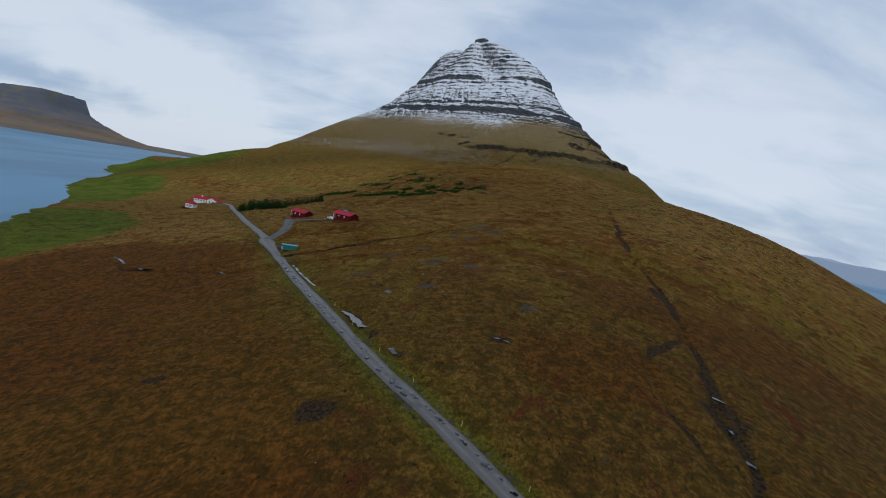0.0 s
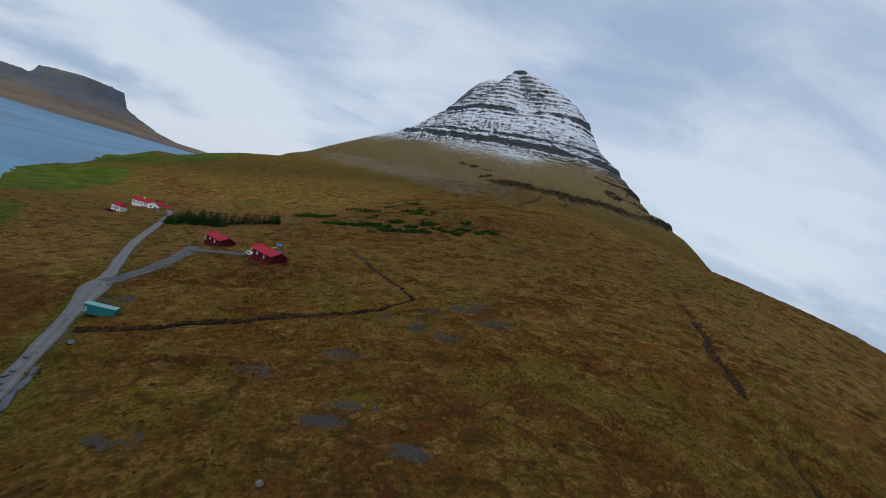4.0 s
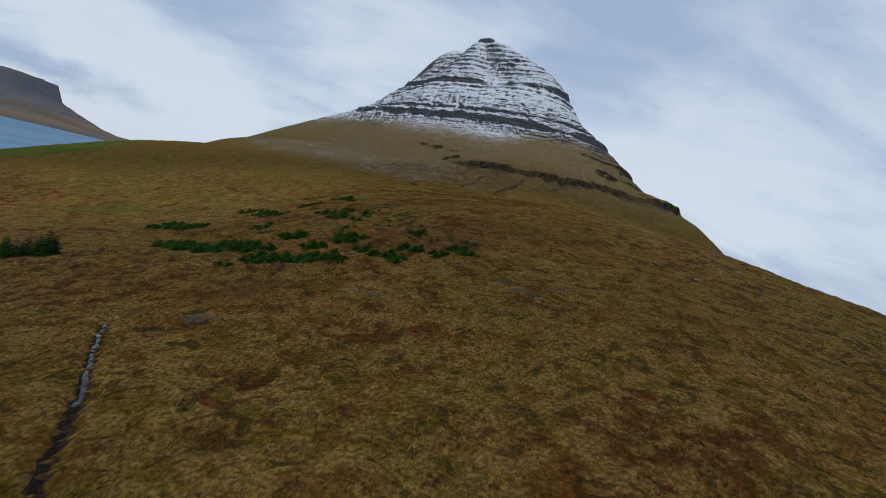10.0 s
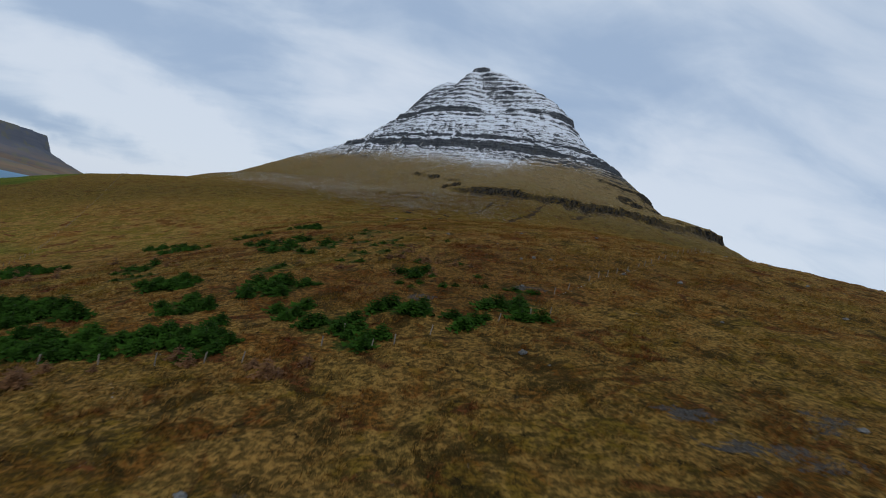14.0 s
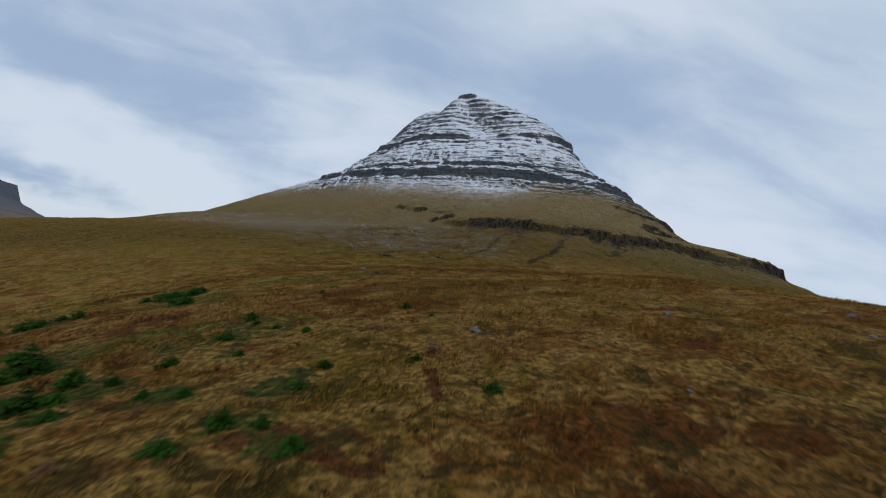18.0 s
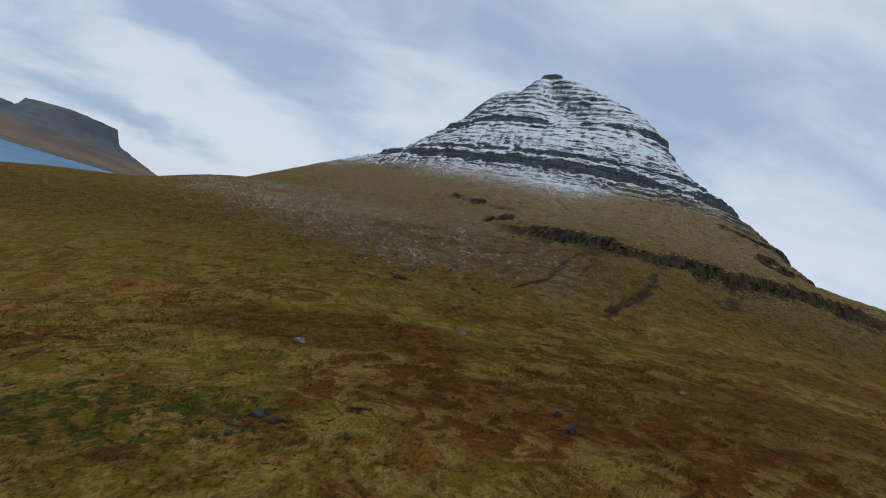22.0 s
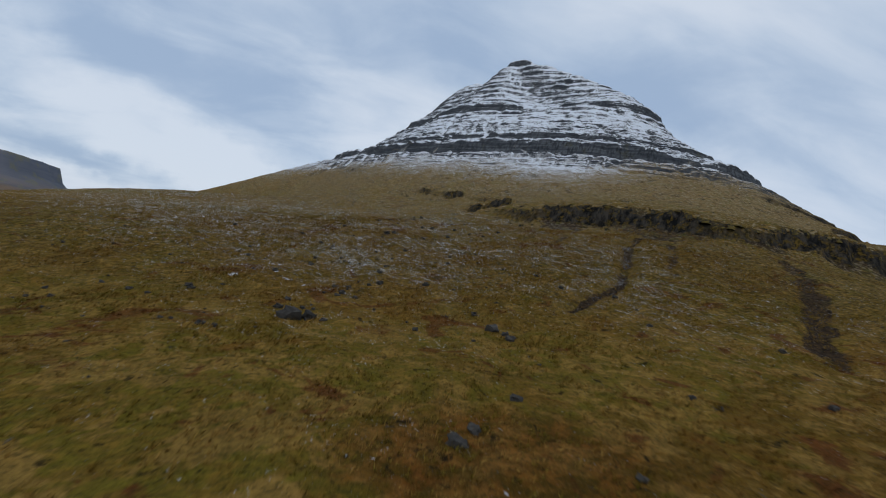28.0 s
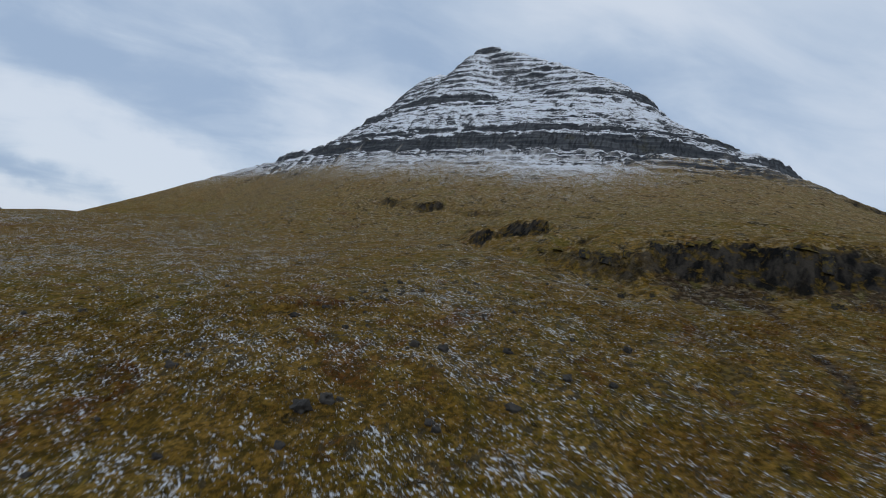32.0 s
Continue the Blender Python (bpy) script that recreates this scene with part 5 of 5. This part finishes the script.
rows_rng = random.Random(11)
spots = []
for (ax, ay), (bx, by), n in (((-151, 376), (-112, 366), 24), ((-117, 381), (-92, 384), 13), ((-146, 381), (-118, 374), 10), ((-100, 379), (-88, 383), 5), ((-152, 384), (-128, 378), 14), ((-150, 396), (-130, 404), 8)):
    for i in range(n):
        u = (i + rows_rng.uniform(-0.4, 0.4)) / n
        spots.append((ax + (bx - ax) * u + rows_rng.uniform(-1.2, 1.2), ay + (by - ay) * u + rows_rng.uniform(-2.2, 2.2)))
rows_rng.shuffle(spots)
sizes = [0.8, 1.05, 1.25, 0.95, 1.1, 0.85, 1.35, 1.0, 1.1]
scatter_copies([lambda s=s: conifer("spruce_tree", 6.2, 2.5, 12, 8, SPRUCE, "dark green spruce in the shelter belt behind the cabins", "tree", "shelter belt spruces", s) for s in (1, 2, 3)], spots, sizes)

shrub_rng = random.Random(23)


def clump_spots(clumps, room):
    """Uneven spots in each clump, one to every `room` square metres."""
    out = []
    for cx, cy, r in clumps:
        for i in range(max(1, round(math.pi * r * r / room))):
            a, d = i * 2.4 + shrub_rng.uniform(-0.5, 0.5), r * math.sqrt((i + 0.5) * room / (math.pi * r * r)) * shrub_rng.uniform(0.8, 1.15)
            out.append((cx + d * math.cos(a), cy + d * math.sin(a)))
    shrub_rng.shuffle(out)
    return out


spots = clump_spots(MATS, 8.0)
scatter_copies([lambda s=s: conifer("dwarf_pine", 1.35, 1.75, 7, 11, DWARF_PINE, "low green dwarf pine on the moor", "shrub", "dwarf pines on the moor", s) for s in (11, 12, 13, 14)], spots, [shrub_rng.uniform(0.9, 1.5) for _ in range(23)])

spots = clump_spots(COPSES, 13.0) + list(LONE)
scatter_copies([lambda s=s: conifer("dwarf_pine", 1.1, 1.5, 6, 10, DWARF_PINE, "small scattered dwarf pine among the dry grass", "shrub", "scattered dwarf pines", s) for s in (15, 16, 17)], spots, [shrub_rng.uniform(1.0, 1.7) if y > 428 and x < -14 else shrub_rng.uniform(0.5, 0.95) for x, y in spots])

bush_rng = random.Random(31)
spots = []
for ax, ay, rx, ry, n in ((-118, 372, 30, 6, 26), (-85, 384, 18, 6, 18), (-40, 366, 60, 5, 34), (12, 415, 14, 14, 14), (-60, 440, 60, 30, 26)):
    for i in range(n):
        spots.append((ax + bush_rng.gauss(0, rx / 2), ay + bush_rng.gauss(0, ry / 2)))
scatter_copies([lambda s=s: conifer("birch_bush", 1.3, 1.0, 6, 8, RUSSET, "leafless russet birch bush on the moor", "bush", "russet bushes on the moor", s) for s in (21, 22, 23)], spots, [0.8, 1.2, 0.6, 1.0, 1.5])

# ---- the lower crag ----


def buttress(seed):
    """Broken basalt: a few upright blocks of uneven height grown into one another."""
    r = random.Random(seed)
    bm = bmesh.new()
    for k in range(6):
        cx, cy = r.uniform(-1.6, 1.6), r.uniform(-0.5, 0.9)
        wide, tall, sides = r.uniform(0.55, 1.05), r.uniform(2.2, 4.6) - 0.9 * max(0, -cy), r.choice((5, 6, 7))
        rings = []
        for z, grow in ((-2.2, 1.15), (0.3, 1.05), (tall * 0.45, 1.0), (tall * 0.8, 0.95), (tall, 0.78)):
            ring = []
            for j in range(sides):
                a = 2 * math.pi * (j + r.uniform(-0.25, 0.25)) / sides
                rad = wide * grow * r.uniform(0.82, 1.15)
                ring.append(bm.verts.new((cx + rad * math.cos(a) + 0.06 * z, cy + rad * math.sin(a) + 0.10 * z, z + r.uniform(-0.22, 0.22))))
            rings.append(ring)
        for a, b in zip(rings, rings[1:]):
            for i in range(sides):
                bm.faces.new((a[i], a[(i + 1) % sides], b[(i + 1) % sides], b[i]))
        bm.faces.new(rings[-1])
    return tagged(part("crag_block", bm, CRAG_ROCK), "broken dark basalt block of the mossy crag", "rock", "crag blocks")


crag_rng = random.Random(41)
probe = np.arange(640.0, 835.0, 0.5)
blocks = [buttress(s) for s in (1, 2, 3, 4, 5, 6)]
k = 0
for level, gap, low, big in ((0.4, 2.3, 0.5, 1.1), (-3.5, 5.0, 0.3, 0.6)):
    x = 15.0
    while x < 190:
        x += gap * crag_rng.uniform(0.6, 1.4)
        rise_, firm_ = crag_line(np.full(probe.shape, x), probe, plain_height(np.full(probe.shape, x), probe))
        over = np.nonzero(rise_ > level)[0]
        if not len(over) or over[0] == 0 or firm_[over[0]] < 0.45 or (level < 0 and crag_rng.random() < 0.45):
            continue
        y = float(probe[over[0]]) + crag_rng.uniform(0.3, 1.1)
        s = crag_rng.uniform(low, big)
        m = pose(x, y, z_at(x, y - 1.0) - 0.4 * s, crag_rng.uniform(-6, 6), crag_rng.uniform(-7, 7), 30 + crag_rng.uniform(-28, 28))
        ob = blocks[k] if k < len(blocks) else copy_thing(blocks[k % len(blocks)], m)
        ob.matrix_basis = m
        ob.scale = (s * crag_rng.uniform(0.9, 1.3), s, max(0.5, z_at(x, y + 4.0) - m.translation.z) / 4.3 * crag_rng.uniform(0.35, 0.62) if level > 0 else s * 0.5)
        k += 1

# ---- boulders ----


def boulder(seed, mat, label, group):
    bm = bmesh.new()
    bmesh.ops.create_icosphere(bm, subdivisions=2, radius=0.5)
    off = Vector((seed * 3.1, seed * 1.7, seed * 0.9))
    for v in bm.verts:
        n = v.co.normalized()
        f = 1 + 0.65 * noise.noise(n * 1.5 + off) + 0.40 * noise.noise(n * 3.3 + off)
        q = n * 0.5 * f
        v.co = Vector((round(q.x * 3.2) / 3.2 * 0.35 + q.x * 0.65, q.y * 0.9, q.z * 0.72))
    ob = part("boulder", bm, mat, None, flat=True)
    return tagged(ob, label, "boulder", group)


def boulders(spots, mat, label, group, seeds):
    made = [boulder(s, mat, label, group) for s in seeds]
    for i, (x, y, size) in enumerate(spots):
        src = made[i % len(made)]
        m = pose(x, y, z_at(x, y) + size * 0.12, 0, 0, (i * 97) % 360)
        ob = src if i < len(made) else copy_thing(src, m)
        ob.matrix_basis = m
        ob.scale = (size, size, size)


rock_rng = random.Random(77)
spots = [(-9, 630, 2.6), (-7.2, 631, 2.0), (14, 631, 1.5), (16, 628.5, 1.3), (15.5, 630, 1.0), (12, 639, 1.0), (-3, 651, 1.1), (-7, 642, 0.8), (34, 654, 1.1), (48, 633, 0.9), (42, 616, 0.9), (11, 602, 1.2), (12, 604, 0.9), (15, 610, 1.0), (-12, 637, 0.9), (28, 538, 0.9), (29, 534, 1.1), (-1, 525, 1.4), (1, 524, 1.1), (-11, 695, 1.6), (-9.5, 696, 1.2), (9, 700, 1.0), (-23, 701, 0.9), (-2, 694, 0.8)]
for _ in range(190):
    x, y = rock_rng.gauss(-12, 19), rock_rng.uniform(620, 735)
    spots.append((x, y, 0.34 + 0.75 * rock_rng.random() ** 2.0))
for _ in range(60):
    spots.append((rock_rng.uniform(-40, 70), rock_rng.uniform(500, 620), 0.25 + 0.6 * rock_rng.random() ** 2))
boulders(spots, ROCK, "dark basalt boulder lying in the grass of the slope", "boulders on the slope", (1, 2, 3, 4, 5))
spots = [(-12, 144, 1.9), (-3, 158, 1.0), (-8, 553, 1.6), (15, 579, 1.7), (15, 458, 0.9), (28, 403, 0.8), (9, 345, 0.7), (50, 560, 0.8), (-22, 560, 0.9), (1, 349, 0.8), (52, 362, 0.8), (60, 366, 0.8), (33, 585, 0.7), (100, 392, 1.4), (130, 420, 1.6), (108, 405, 1.1)]
for _ in range(50):
    spots.append((rock_rng.uniform(20, 150), rock_rng.uniform(330, 470), 0.3 + 0.7 * rock_rng.random() ** 2))
boulders(spots, PALE_ROCK, "pale lichen-grey boulder on the moor", "pale boulders on the moor", (7, 8, 9))

# ---- lying snow ----


def snow_lump(bm, x, y, rx, ry, turn, seed):
    r = random.Random(seed)
    ca, sa, ph = math.cos(turn), math.sin(turn), r.uniform(0, 6.28)
    spots = []
    for i in range(11):
        a = 2 * math.pi * i / 11
        d = 1 + 0.4 * math.sin(2 * a + ph) + r.uniform(-0.35, 0.35)
        u, v = rx * d * math.cos(a), ry * d * math.sin(a)
        spots.append((x + u * ca - v * sa, y + u * sa + v * ca))
    zs = height(np.array([q[0] for q in spots] + [x]), np.array([q[1] for q in spots] + [y]))
    ring = [bm.verts.new((q[0], q[1], z - 0.04)) for q, z in zip(spots, zs)]
    top = bm.verts.new((x, y, zs[-1] + 0.06 + 0.10 * min(rx, ry)))
    for i in range(11):
        bm.faces.new((ring[i], ring[(i + 1) % 11], top))
    return bm


patch_rng = random.Random(8)
for i, (x, y) in enumerate(((-9.2, 630.2), (-27, 654), (-20, 652), (-30, 662), (-21, 656), (-17, 649), (-25, 647), (-13, 646))):
    bm = bmesh.new()
    for k in range(7):
        snow_lump(bm, x + patch_rng.gauss(0, 0.55), y + patch_rng.gauss(0, 0.4), patch_rng.uniform(0.12, 0.42), patch_rng.uniform(0.08, 0.2), patch_rng.uniform(-1.2, 0.2), i * 10 + k)
    tagged(part("snow_patch", bm, WHITE_SNOW, flat=False), "small broken patch of snow lying in the grass", "snow", "snow patches on the slope")
snow_rng, bm = random.Random(3), bmesh.new()
for track in (SHEEP_TRACKS[0][3:], SHEEP_TRACKS[0][:4], SHEEP_TRACKS[2][:5]):
    for q in along(track, 0.8):
        if snow_rng.random() < 0.62:
            snow_lump(bm, q.x + snow_rng.uniform(-0.1, 0.1), q.y + snow_rng.uniform(-0.1, 0.1), snow_rng.uniform(0.05, 0.22), snow_rng.uniform(0.03, 0.05), snow_rng.uniform(-1.2, -0.5), snow_rng.random())
tagged(part("snow_crumbs", bm, OLD_SNOW, flat=False), "crumbs of old snow along the sheep tracks", "snow", kind="stuff")

# ---- fence posts along the shrub patch, stakes along the road ----


def post(name, label, group, tall, thick, mat):
    return tagged(part(name, boxed(-thick, thick, -thick, thick, -0.4, tall, 0.01), mat), label, "post", group)


post_a = post("fence_post", "weathered wooden fence post on the moor", "old fence posts", 1.15, 0.06, WOOD)
k = 0
for line in (((-48, 371), (-4, 370), (4, 379), (8, 373.5), (14, 378), (30, 389)), ((33, 401), (41, 410), (57, 429), (88, 467), (100, 481)), ((-331, 886), (-240, 710), (-165, 567), (-135, 510), (-111, 460), (-104, 447))):
    for q in along(line, 5.0):
        m = pose(q.x, q.y, z_at(q.x, q.y), (k * 5) % 9 - 4, (k * 7) % 11 - 5, k * 31)
        ob = post_a if k == 0 else copy_thing(post_a, m)
        ob.matrix_basis = m
        k += 1
stake = post("road_stake", "thin yellow roadside marker stake", "roadside stakes", 0.95, 0.04, YELLOW)
k = 0
for q, nxt in list(zip(road_pts, road_pts[1:]))[40:200:16]:
    d = (nxt - q).normalized()
    x, y = q.x + d.y * 3.0, q.y - d.x * 3.0
    m = pose(x, y, z_at(x, y), 0, 3, k * 20)
    ob = stake if k == 0 else copy_thing(stake, m)
    ob.matrix_basis = m
    k += 1

# ---- grass ----


def grass(name, n, x0, x1, y0, y1, tall, seed, label):
    r = np.random.default_rng(seed)
    cx, cy = r.uniform(x0, x1, n), r.uniform(y0, y1, n)
    keep = (value_noise(cx, cy, 5, 12) + 0.6 * value_noise(cx, cy, 1.7, 14) > 0.62) & (line_distance(cx, cy, DITCH) > 2.4)
    keep &= clump_depth(cx, cy, MATS + COPSES) < -0.5
    keep &= r.random(n) < smooth(np.minimum(cx - x0, x1 - cx), 0, 45)
    cx, cy = cx[keep], cy[keep]
    n, blades = len(cx), 6
    cz = height(cx, cy)
    size = tall * r.uniform(0.5, 1.25, n) * (0.6 + 0.8 * value_noise(cx, cy, 9, 16))
    a = r.uniform(0, 2 * np.pi, (n, blades))
    lean = r.uniform(0.25, 0.95, (n, blades)) * size[:, None]
    up = size[:, None] * r.uniform(0.6, 1.0, (n, blades))
    wide = 0.075 * size[:, None]
    base = np.stack([cx, cy, cz - 0.05], 1)[:, None, :]
    d, s = np.stack([np.cos(a), np.sin(a), 0 * a], -1), np.stack([-np.sin(a), np.cos(a), 0 * a], -1)
    wind = np.array([0.25, -0.1, 0.0])
    p0 = base + s * wide[..., None] + d * 0.05
    p1 = base - s * wide[..., None] + d * 0.05
    p2 = base + d * lean[..., None] + wind * size[:, None, None] + np.array([0, 0, 1.0]) * up[..., None]
    co = np.stack([p0, p1, p2], 2).reshape(-1, 3)
    m = len(co) // 3
    me = bpy.data.meshes.new(name)
    me.vertices.add(len(co))
    me.vertices.foreach_set("co", co.ravel())
    me.loops.add(len(co))
    me.loops.foreach_set("vertex_index", np.arange(len(co)))
    me.polygons.add(m)
    me.polygons.foreach_set("loop_start", np.arange(m) * 3)
    me.update(calc_edges=True)
    me.materials.append(BLADES)
    return tagged(new(name, me), label, "grass", kind="stuff")


grass("moor_grass", 175000, -95, 120, 330, 560, 0.46, 1, "wind-bent straw-coloured tussock grass")
grass("slope_grass", 110000, -80, 100, 560, 720, 0.40, 2, "short wind-bent grass on the mountain slope")
grass("lower_moor_grass", 66000, -100, 125, 180, 330, 0.60, 3, "coarse rust-coloured tussock grass")
